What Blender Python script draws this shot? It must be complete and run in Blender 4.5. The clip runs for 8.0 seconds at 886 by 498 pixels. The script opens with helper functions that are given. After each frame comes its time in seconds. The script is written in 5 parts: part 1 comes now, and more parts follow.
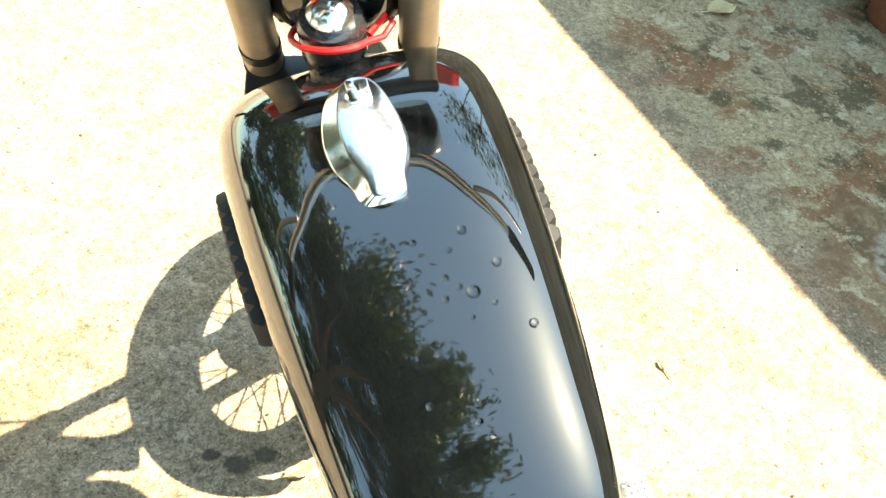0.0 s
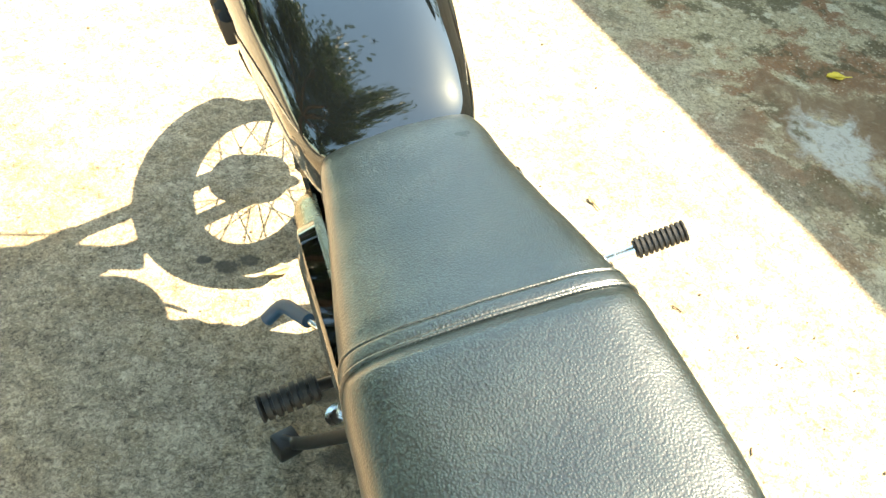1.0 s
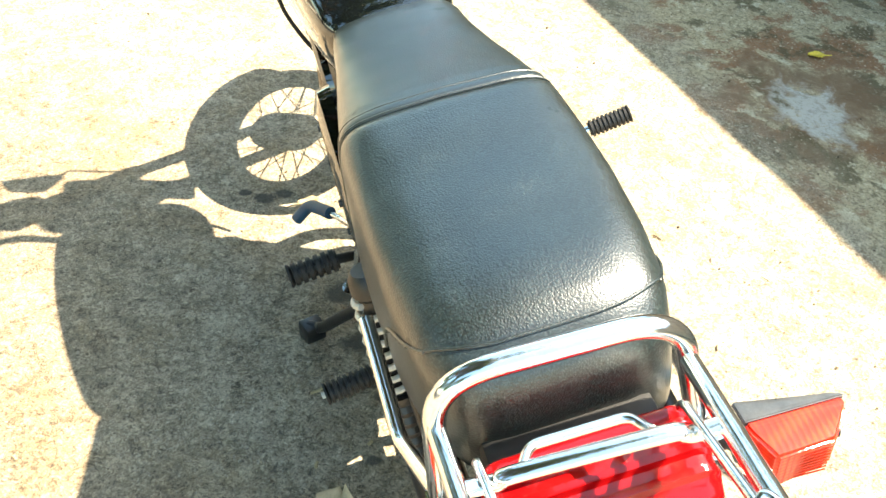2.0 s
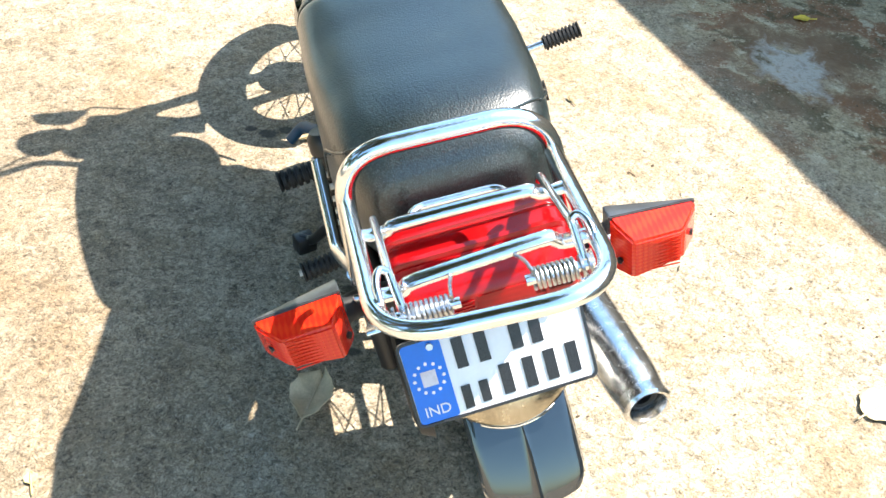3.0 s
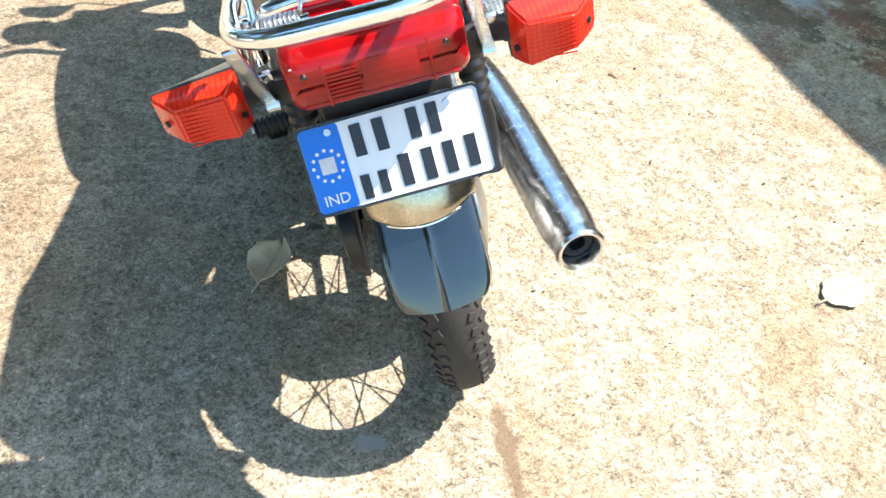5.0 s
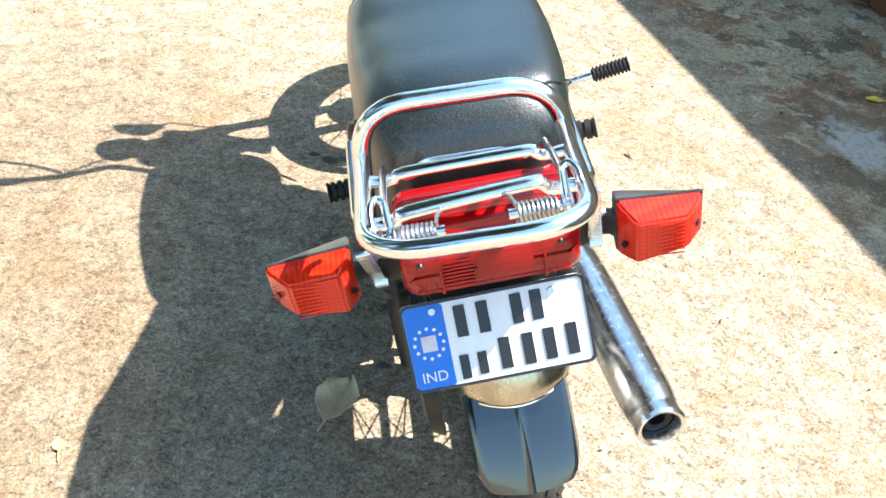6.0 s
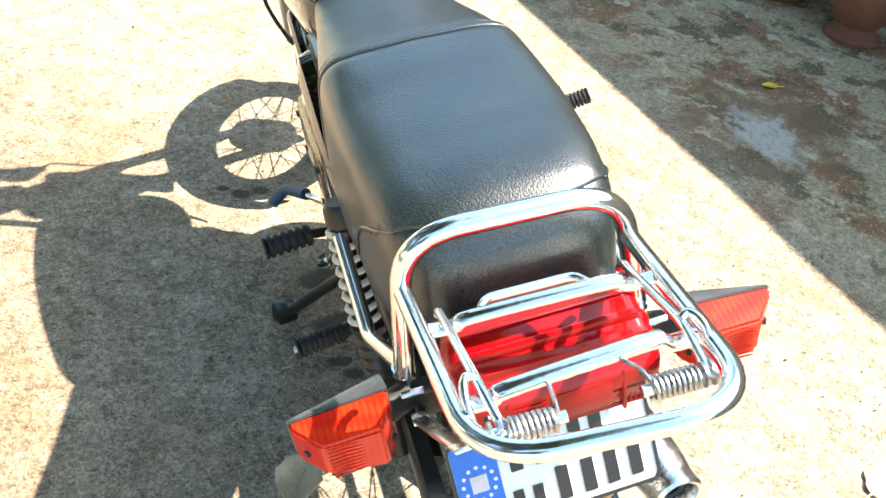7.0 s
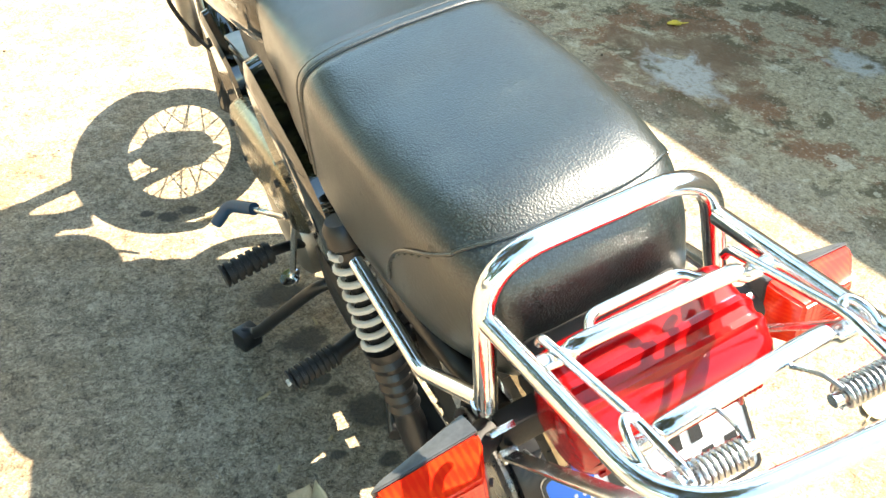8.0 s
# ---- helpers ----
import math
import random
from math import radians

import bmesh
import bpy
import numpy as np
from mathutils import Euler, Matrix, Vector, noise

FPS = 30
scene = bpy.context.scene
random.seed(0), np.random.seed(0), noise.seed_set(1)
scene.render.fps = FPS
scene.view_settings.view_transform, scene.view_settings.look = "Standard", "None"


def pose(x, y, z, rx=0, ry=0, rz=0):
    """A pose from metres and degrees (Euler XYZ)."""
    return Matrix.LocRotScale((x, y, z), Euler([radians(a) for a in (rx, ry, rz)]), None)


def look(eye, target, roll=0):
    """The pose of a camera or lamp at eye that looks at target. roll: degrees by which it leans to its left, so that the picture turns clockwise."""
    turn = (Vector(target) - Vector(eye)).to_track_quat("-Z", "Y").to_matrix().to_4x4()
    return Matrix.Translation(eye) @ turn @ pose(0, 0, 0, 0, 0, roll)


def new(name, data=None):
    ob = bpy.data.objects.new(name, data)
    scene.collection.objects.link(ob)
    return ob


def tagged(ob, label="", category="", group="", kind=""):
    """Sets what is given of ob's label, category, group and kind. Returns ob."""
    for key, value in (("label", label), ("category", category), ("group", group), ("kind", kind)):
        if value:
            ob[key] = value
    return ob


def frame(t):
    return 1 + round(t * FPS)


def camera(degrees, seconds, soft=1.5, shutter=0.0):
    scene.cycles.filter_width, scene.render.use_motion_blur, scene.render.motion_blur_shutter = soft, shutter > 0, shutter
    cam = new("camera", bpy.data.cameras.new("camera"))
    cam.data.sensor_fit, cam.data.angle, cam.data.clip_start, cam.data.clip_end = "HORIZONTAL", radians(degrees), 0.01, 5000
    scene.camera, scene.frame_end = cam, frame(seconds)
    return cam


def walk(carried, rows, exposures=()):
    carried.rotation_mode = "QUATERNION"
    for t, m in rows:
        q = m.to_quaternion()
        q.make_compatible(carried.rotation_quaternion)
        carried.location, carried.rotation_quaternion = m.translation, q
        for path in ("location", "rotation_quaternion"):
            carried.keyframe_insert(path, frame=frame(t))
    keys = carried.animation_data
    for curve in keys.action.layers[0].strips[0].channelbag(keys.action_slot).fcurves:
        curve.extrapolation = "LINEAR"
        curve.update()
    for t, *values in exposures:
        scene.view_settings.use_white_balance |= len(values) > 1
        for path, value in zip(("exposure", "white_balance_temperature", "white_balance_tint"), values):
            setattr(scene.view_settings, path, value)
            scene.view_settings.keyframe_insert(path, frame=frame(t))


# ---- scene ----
cam = camera(53.1, 8.0)
PATH = [
    (0, (-0.394, 0.339, 1.328), (0.176, 1.605, -0.111), 12.1),
    (0.5, (-0.424, 0.118, 1.328), (0.169, 1.387, -0.1), 11.9),
    (1, (-0.414, -0.109, 1.311), (0.147, 1.17, -0.12), 10.3),
    (1.5, (-0.427, -0.311, 1.32), (0.088, 1.005, -0.095), 8.2),
    (1.7, (-0.447, -0.379, 1.332), (0.052, 0.965, -0.063), 7.7),
    (2.8, (-0.425, -0.69, 1.334), (0.03, 0.709, -0.021), 6.8),
    (3, (-0.393, -0.735, 1.323), (0.02, 0.666, -0.043), 6.0),
    (3.5, (-0.325, -0.821, 1.285), (0.016, 0.563, -0.117), 4.9),
    (4, (-0.293, -0.868, 1.231), (0.034, 0.505, -0.186), 4.6),
    (4.2, (-0.284, -0.883, 1.218), (0.043, 0.488, -0.201), 4.5),
    (5.3, (-0.275, -0.902, 1.198), (0.054, 0.499, -0.192), 5.8),
    (5.5, (-0.294, -0.889, 1.22), (0.009, 0.558, -0.127), 6.0),
    (6, (-0.339, -0.845, 1.262), (-0.08, 0.702, 0.021), 6.8),
    (6.5, (-0.401, -0.747, 1.293), (-0.039, 0.808, 0.089), 9.1),
    (7, (-0.477, -0.627, 1.278), (0.086, 0.819, 0.016), 9.6),
    (7.5, (-0.499, -0.568, 1.27), (0.172, 0.79, -0.036), 7.4),
    (8, (-0.568, -0.486, 1.23), (0.21, 0.834, -0.055), 6.3),
]
EXPOSURES = [
    (0.0, 2.51, 7100, 7), (0.5, 2.73, 7300, 6), (1.0, 2.77, 7400, 6), (1.7, 2.57, 7000, 6), (2.8, 1.98, 6000, 11), (3.5, 1.74, 5750, 11),
    (5.3, 1.71, 5750, 11), (6.3, 1.81, 5950, 13), (7.0, 2.10, 6250, 13), (8.0, 2.46, 6650, 9),
]
walk(cam, [(t, look(eye, target, roll)) for t, eye, target, roll in PATH], EXPOSURES)

# ---- light ----
SUN = Vector((0.555, 0.0, 1.0)).normalized()
world = bpy.data.worlds.new("sky")
scene.world = world
world.use_nodes = True
wn = world.node_tree
sky = wn.nodes.new("ShaderNodeTexSky")
sky.sky_type = "NISHITA"
sky.sun_disc = False
sky.sun_elevation = math.asin(SUN.z)
sky.sun_rotation = math.atan2(SUN.x, SUN.y)
sky.air_density, sky.dust_density, sky.ozone_density = 1.2, 1.2, 1.2
wn.nodes["Background"].inputs[1].default_value = 0.132
haze = wn.nodes.new("ShaderNodeMixRGB")
haze.blend_type = "MULTIPLY"
haze.inputs[0].default_value = 1.0
haze.inputs[2].default_value = (0.90, 1.0, 0.905, 1.0)
wn.links.new(sky.outputs[0], haze.inputs[1])
wn.links.new(haze.outputs[0], wn.nodes["Background"].inputs[0])
lamp = bpy.data.lights.new("sun", "SUN")
lamp.energy, lamp.angle, lamp.color = 4.7, radians(0.55), (1.0, 0.87, 0.69)
sun = new("sun", lamp)
sun.matrix_world = look(SUN * 20, (0, 0, 0))


# ---- materials ----
def ramp(nt, fac, stops):
    r = nt.nodes.new("ShaderNodeValToRGB")
    while len(r.color_ramp.elements) < len(stops):
        r.color_ramp.elements.new(0.5)
    for e, (p, c) in zip(r.color_ramp.elements, stops):
        e.position, e.color = p, (*c, 1) if len(c) == 3 else c
    nt.links.new(fac, r.inputs[0])
    return r.outputs[0]


def noise_tex(nt, scale, detail=4, rough=0.55, vec=None, distort=0.0):
    n = nt.nodes.new("ShaderNodeTexNoise")
    n.inputs["Scale"].default_value = scale
    n.inputs["Detail"].default_value = detail
    n.inputs["Roughness"].default_value = rough
    n.inputs["Distortion"].default_value = distort
    if vec is not None:
        nt.links.new(vec, n.inputs["Vector"])
    return n.outputs[0]


def mixed(nt, fac, a, b, mode="MIX"):
    m = nt.nodes.new("ShaderNodeMix")
    m.data_type, m.blend_type = "RGBA", mode
    for sock, v in ((m.inputs[0], fac), (m.inputs[6], a), (m.inputs[7], b)):
        if hasattr(v, "is_output"):
            nt.links.new(v, sock)
        elif isinstance(v, (int, float)):
            sock.default_value = v
        else:
            sock.default_value = (*v, 1)
    return m.outputs[2]


def calc(nt, op, a, b=0.0, c=0.0):
    m = nt.nodes.new("ShaderNodeMath")
    m.operation = op
    for sock, v in zip(m.inputs, (a, b, c)):
        if hasattr(v, "is_output"):
            nt.links.new(v, sock)
        else:
            sock.default_value = v
    return m.outputs[0]


def material(name, color=(0.5, 0.5, 0.5), rough=0.5, metal=0.0, vary=0.15, scale=30.0, bump=0.0, bump_scale=200.0, coat=0.0, spread=0.1):
    """A principled surface with grain at two scales in colour and roughness, and fine relief."""
    m = bpy.data.materials.new(name)
    m.use_nodes = True
    nt = m.node_tree
    p = nt.nodes["Principled BSDF"]
    p.inputs["Metallic"].default_value = metal
    p.inputs["Coat Weight"].default_value = coat
    p.inputs["Coat Roughness"].default_value = 0.03
    if coat:
        p.inputs["Coat IOR"].default_value = 1.7
    co = nt.nodes.new("ShaderNodeTexCoord").outputs["Object"]
    big, fine = noise_tex(nt, scale, 5, 0.6, co), noise_tex(nt, scale * 9, 3, 0.6, co)
    both = calc(nt, "ADD", calc(nt, "MULTIPLY", big, 0.65), calc(nt, "MULTIPLY", fine, 0.35))
    dark = tuple(c * (1 - vary) for c in color)
    lite = tuple(min(1.0, c * (1 + vary)) for c in color)
    nt.links.new(ramp(nt, both, ((0.3, dark), (0.7, lite))), p.inputs["Base Color"])
    lo, hi = max(0.0, rough - spread), min(1.0, rough + spread)
    r = ramp(nt, both, ((0.3, (lo, lo, lo)), (0.7, (hi, hi, hi))))
    nt.links.new(r, p.inputs["Roughness"])
    if bump:
        b = nt.nodes.new("ShaderNodeBump")
        b.inputs["Strength"].default_value = bump
        b.inputs["Distance"].default_value = 0.002
        nt.links.new(noise_tex(nt, bump_scale, 3, 0.5, co), b.inputs["Height"])
        nt.links.new(b.outputs[0], p.inputs["Normal"])
    return m


def vinyl_material():
    """Black grained vinyl: a fine cell relief, thin dust in patches and a few dark marks."""
    m = material("black_vinyl", (0.0050, 0.0110, 0.0116), 0.36, 0, 0.25, 14, coat=1.0, spread=0.05)
    nt = m.node_tree
    p = nt.nodes["Principled BSDF"]
    co = nt.nodes.new("ShaderNodeTexCoord").outputs["Object"]
    p.inputs["Coat Roughness"].default_value = 0.33
    p.inputs["Coat IOR"].default_value = 1.56
    p.inputs["IOR"].default_value = 1.5
    mp = nt.nodes.new("ShaderNodeMapping")
    mp.inputs["Scale"].default_value = (1.0, 0.9, 1.0)
    nt.links.new(co, mp.inputs[0])
    nz = nt.nodes.new("ShaderNodeTexNoise")
    nz.inputs["Scale"].default_value = 160
    nt.links.new(co, nz.inputs["Vector"])
    sc = nt.nodes.new("ShaderNodeVectorMath")
    sc.operation = "SCALE"
    sc.inputs[3].default_value = 0.0014
    nt.links.new(nz.outputs["Color"], sc.inputs[0])
    warp = nt.nodes.new("ShaderNodeVectorMath")
    nt.links.new(mp.outputs[0], warp.inputs[0])
    nt.links.new(sc.outputs[0], warp.inputs[1])
    v = nt.nodes.new("ShaderNodeTexVoronoi")
    v.feature = "SMOOTH_F1"
    v.inputs["Scale"].default_value = 600
    nt.links.new(warp.outputs[0], v.inputs["Vector"])
    b = nt.nodes.new("ShaderNodeBump")
    b.inputs["Strength"].default_value = 0.29
    b.inputs["Distance"].default_value = 0.0009
    nt.links.new(calc(nt, "ADD", calc(nt, "MULTIPLY", v.outputs["Distance"], -1.0), calc(nt, "MULTIPLY", noise_tex(nt, 900, 2, 0.6, co), 0.25)), b.inputs["Height"])
    nt.links.new(b.outputs[0], p.inputs["Normal"])
    nt.links.new(b.outputs[0], p.inputs["Coat Normal"])
    dust = calc(nt, "MULTIPLY", noise_tex(nt, 3, 4, 0.6, co), noise_tex(nt, 300, 3, 0.6, co))
    base = p.inputs["Base Color"].links[0].from_socket
    base = mixed(nt, ramp(nt, dust, ((0.24, (0.03, 0.03, 0.03)), (0.38, (0.5, 0.5, 0.5)))), base, (0.026, 0.044, 0.046))
    base = mixed(nt, 1.0, base, ramp(nt, v.outputs["Distance"], ((0.15, (1.5, 1.5, 1.5)), (0.6, (0.35, 0.35, 0.35)))), "MULTIPLY")
    scuff = calc(nt, "MULTIPLY", ramp(nt, noise_tex(nt, 7, 5, 0.6, co), ((0.52, (0, 0, 0)), (0.66, (1, 1, 1)))), ramp(nt, noise_tex(nt, 420, 2, 0.6, co), ((0.54, (0, 0, 0)), (0.62, (0.3, 0.3, 0.3)))))
    base = mixed(nt, scuff, base, (0.085, 0.105, 0.10))
    marks = noise_tex(nt, 26, 5, 0.65, co)
    nt.links.new(base, p.inputs["Base Color"])
    spots = ramp(nt, marks, ((0.66, (0.8, 0.8, 0.8)), (0.70, (0.25, 0.25, 0.25))))
    nt.links.new(spots, p.inputs["Coat Weight"])
    return m


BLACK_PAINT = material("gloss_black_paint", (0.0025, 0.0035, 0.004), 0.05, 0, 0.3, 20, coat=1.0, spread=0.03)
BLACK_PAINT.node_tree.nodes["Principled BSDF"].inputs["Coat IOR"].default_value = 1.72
GREY_PAINT = material("gloss_grey_black_paint", (0.006, 0.009, 0.012), 0.16, 0, 0.3, 25, coat=1.0, spread=0.08)
SILVER_FILM = material("silver_stripe_film", (0.62, 0.6, 0.55), 0.25, 0.3, 0.08, 40)
CHROME = material("chrome", (0.88, 0.885, 0.89), 0.13, 1.0, 0.07, 60, bump=0.07, bump_scale=160, spread=0.07)
WORN_CHROME = material("pitted_chrome", (0.76, 0.76, 0.75), 0.22, 1.0, 0.22, 70, bump=0.10, bump_scale=300, spread=0.1)
# saddle chrome: rust plus dark, golden reflections put into the colour
RUST_REFLECT_CHROME = material("rust_reflect_chrome", (0.42, 0.37, 0.28), 0.20, 1.0, 0.55, 28, bump=0.10, bump_scale=220, spread=0.12)
ALLOY = material("dull_alloy", (0.45, 0.44, 0.41), 0.38, 1.0, 0.2, 40, bump=0.1)
# fork covers: the tan of sunlit ground they reflect is put into the colour
FORK_REFLECT_TAN = material("fork_reflect_tan", (0.36, 0.29, 0.21), 0.42, 0.6, 0.2, 50, bump=0.08)
OLIVE_ALLOY = material("olive_polished_alloy", (0.26, 0.24, 0.18), 0.24, 1.0, 0.35, 25, bump=0.06, spread=0.1)
STEEL = material("zinc_steel", (0.5, 0.5, 0.5), 0.3, 1.0, 0.2, 60)
BLACK_METAL = material("satin_black_metal", (0.012, 0.012, 0.013), 0.38, 0, 0.3, 50, bump=0.08)
RUBBER = material("black_rubber", (0.014, 0.014, 0.014), 0.62, 0, 0.35, 60, bump=0.15)
TYRE = material("dusty_tyre_rubber", (0.030, 0.027, 0.024), 0.8, 0, 0.5, 30, bump=0.3)
PLASTIC = material("black_plastic", (0.022, 0.024, 0.026), 0.24, 0, 0.25, 60, bump=0.04, coat=0.4)
DUSTY_PLASTIC = material("dusty_black_plastic", (0.055, 0.058, 0.060), 0.36, 0, 0.45, 35, bump=0.05, coat=0.3)
BLUE_RUBBER = material("blue_rubber", (0.012, 0.055, 0.12), 0.5, 0, 0.2, 50)
SPRING_GREY = material("pale_grey_spring_paint", (0.55, 0.55, 0.52), 0.35, 0, 0.12, 60)
WHITE_PLATE = material("white_plate_enamel", (0.75, 0.76, 0.78), 0.22, 0, 0.05, 40, coat=0.5)
BLUE_PLATE = material("blue_plate_film", (0.001, 0.15, 0.68), 0.35, 0, 0.1, 40, coat=0.1)
PLATE_BLACK = material("embossed_black_ink", (0.012, 0.012, 0.016), 0.3, 0, 0.2, 60)
PALE_GREY = material("pale_grey_film", (0.6, 0.58, 0.62), 0.3, 0, 0.06, 60)
# near-black for the baffle's soot and for the shaded gap round the tail lamp
SOOT_AND_SHADE = material("soot_and_shade", (0.008, 0.008, 0.008), 0.6)
RED_WIRE = material("red_plastic_band", (0.55, 0.012, 0.012), 0.3, 0, 0.1, 60)
VINYL = vinyl_material()
STITCH = material("grey_thread", (0.12, 0.12, 0.11), 0.7)


def lens_material(name, color, pale, deep, pitch):
    """Clear coloured plastic with a moulded prism grid."""
    m = material(name, color, 0.05, 0, 0.12, 30, spread=0.02)
    nt = m.node_tree
    p = nt.nodes["Principled BSDF"]
    p.inputs["Transmission Weight"].default_value = deep
    p.inputs["Specular IOR Level"].default_value = 0.5
    p.inputs["IOR"].default_value = 1.45
    xyz = nt.nodes.new("ShaderNodeSeparateXYZ")
    nt.links.new(nt.nodes.new("ShaderNodeTexCoord").outputs["Object"], xyz.inputs[0])
    waves = [calc(nt, "SINE", calc(nt, "MULTIPLY", xyz.outputs[i], math.tau / w)) for i, w in zip((0, 2), pitch)]
    grid = calc(nt, "MULTIPLY_ADD", calc(nt, "ADD", *waves), 0.25, 0.5)
    base = p.inputs["Base Color"].links[0].from_socket
    nt.links.new(mixed(nt, ramp(nt, grid, ((0.35, (0, 0, 0)), (0.8, (0.5, 0.5, 0.5)))), base, pale), p.inputs["Base Color"])
    b = nt.nodes.new("ShaderNodeBump")
    b.inputs["Strength"].default_value = 0.15
    b.inputs["Distance"].default_value = 0.001
    nt.links.new(grid, b.inputs["Height"])
    nt.links.new(b.outputs[0], p.inputs["Normal"])
    return m


RED_LENS = lens_material("red_lens_plastic", (0.40, 0.004, 0.006), (0.54, 0.008, 0.009), 0.40, (0.045, 0.0075))
ORANGE_LENS = lens_material("orange_red_lens_plastic", (0.74, 0.022, 0.008), (0.90, 0.070, 0.012), 0.25, (0.0058, 0.0052))


# ---- shape helpers ----
def part(name, bm, mat, parent, label="", smooth=True):
    """Links a bmesh as one mesh object under a thing or a part."""
    me = bpy.data.meshes.new(name)
    bm.normal_update()
    bm.to_mesh(me)
    bm.free()
    for m in mat if isinstance(mat, (list, tuple)) else (mat,):
        me.materials.append(m)
    if smooth:
        me.polygons.foreach_set("use_smooth", [True] * len(me.polygons))
        me.set_sharp_from_angle(angle=radians(38))
    ob = new(name, me)
    ob.parent = parent
    if label:
        tagged(ob, label)
    return ob


def again(name, ob, parent, m):
    """One more object on the same mesh, at the pose m under its parent."""
    o = new(name, ob.data)
    o.parent = parent
    o.matrix_local = m
    return o


def spline(pts, n=8, closed=False):
    """A smooth run through points (Catmull-Rom)."""
    p = [Vector(q) for q in pts]
    out = []
    count = len(p) if closed else len(p) - 1
    for i in range(count):
        if closed:
            a, b, c, d = p[i - 1], p[i], p[(i + 1) % len(p)], p[(i + 2) % len(p)]
        else:
            b, c = p[i], p[i + 1]
            a = p[i - 1] if i else b + (b - c)
            d = p[i + 2] if i + 2 < len(p) else c + (c - b)
        for k in range(n):
            t = k / n
            out.append(0.5 * (2 * b + (c - a) * t + (2 * a - 5 * b + 4 * c - d) * t * t + (3 * b - a - 3 * c + d) * t ** 3))
    if not closed:
        out.append(p[-1])
    return out


def rounded(pts, radius, n=6, closed=False):
    """A run of straight lines with its corners turned by arcs."""
    p = [Vector(q) for q in pts]
    out = []
    for i, q in enumerate(p):
        if not closed and i in (0, len(p) - 1):
            out.append(q)
            continue
        a, b = p[i - 1], p[(i + 1) % len(p)]
        r1 = min(radius, (a - q).length * 0.49, (b - q).length * 0.49)
        s, e = q + (a - q).normalized() * r1, q + (b - q).normalized() * r1
        for k in range(n + 1):
            t = k / n
            out.append((1 - t) ** 2 * s + 2 * t * (1 - t) * q + t * t * e)
    return out


def tube(bm, pts, r, seg=12, closed=False, caps=True, flat=1.0):
    """Sweeps a round section along points; r is one radius or one a point; flat squeezes it upright."""
    pts = [Vector(p) for p in pts]
    n = len(pts)
    radii = [r] * n if isinstance(r, (int, float)) else list(r)
    rings, side = [], None
    for i, p in enumerate(pts):
        a = pts[i - 1] if i or closed else p
        b = pts[(i + 1) % n] if i < n - 1 or closed else p
        d = (b - a).normalized()
        if side is None:
            side = d.cross(Vector((0, 0, 1)))
            if side.length < 0.1:
                side = d.cross(Vector((1, 0, 0)))
        side = (side - d * side.dot(d)).normalized()
        up = side.cross(d)
        rings.append([bm.verts.new(p + radii[i] * (math.cos(k * math.tau / seg) * side + flat * math.sin(k * math.tau / seg) * up)) for k in range(seg)])
    for i in range(n if closed else n - 1):
        a, b = rings[i], rings[(i + 1) % n]
        for k in range(seg):
            bm.faces.new((a[k], a[(k + 1) % seg], b[(k + 1) % seg], b[k]))
    if caps and not closed:
        bm.faces.new(rings[0][::-1])
        bm.faces.new(rings[-1])
    return bm


def loft(bm, rings, caps=True, closed=True):
    """Joins rings of points of one length into a skin."""
    vs = [[bm.verts.new(p) for p in ring] for ring in rings]
    n = len(vs[0])
    for a, b in zip(vs, vs[1:]):
        for k in range(n if closed else n - 1):
            bm.faces.new((a[k], a[(k + 1) % n], b[(k + 1) % n], b[k]))
    if caps:
        bm.faces.new(vs[0][::-1])
        bm.faces.new(vs[-1])
    bmesh.ops.recalc_face_normals(bm, faces=bm.faces)
    return bm


def lathe(bm, profile, m=None, seg=32, closed=False):
    """Turns a run of (radius, along) about the x axis, then moves it by m."""
    m = m or Matrix()
    rings = []
    for k in range(seg):
        c, s = math.cos(k * math.tau / seg), math.sin(k * math.tau / seg)
        rings.append([bm.verts.new(m @ Vector((h, r * c, r * s))) for r, h in profile])
    n = len(profile)
    for k in range(seg):
        a, b = rings[k], rings[(k + 1) % seg]
        for i in range(n if closed else n - 1):
            j = (i + 1) % n
            bm.faces.new((a[i], a[j], b[j], b[i]))
    bmesh.ops.remove_doubles(bm, verts=bm.verts, dist=1e-6)
    bmesh.ops.recalc_face_normals(bm, faces=bm.faces)
    return bm


def block(bm, size, m=None, bevel=0.003, taper=(1.0, 1.0), seg=2):
    """A bevelled block about the origin, its top narrowed by taper, moved by m."""
    made = bmesh.ops.create_cube(bm, size=1.0)["verts"]
    for v in made:
        v.co.x *= size[0] * (taper[0] if v.co.z > 0 else 1)
        v.co.y *= size[1] * (taper[1] if v.co.z > 0 else 1)
        v.co.z *= size[2]
    edges = {e for v in made for e in v.link_edges}
    if bevel:
        made = bmesh.ops.bevel(bm, geom=list(edges), offset=bevel, segments=seg, affect="EDGES", profile=0.5)["verts"]
    bmesh.ops.transform(bm, matrix=m or Matrix(), verts=list(set(made)))
    return bm


def slab(bm, outline, thick, m=None, bevel=0.0):
    """A flat plate from a closed outline in x and z, with its thickness along y."""
    m = m or Matrix()
    rings = [[m @ Vector((x, y, z)) for x, z in outline] for y in (-thick / 2, thick / 2)]
    return loft(bm, rings)


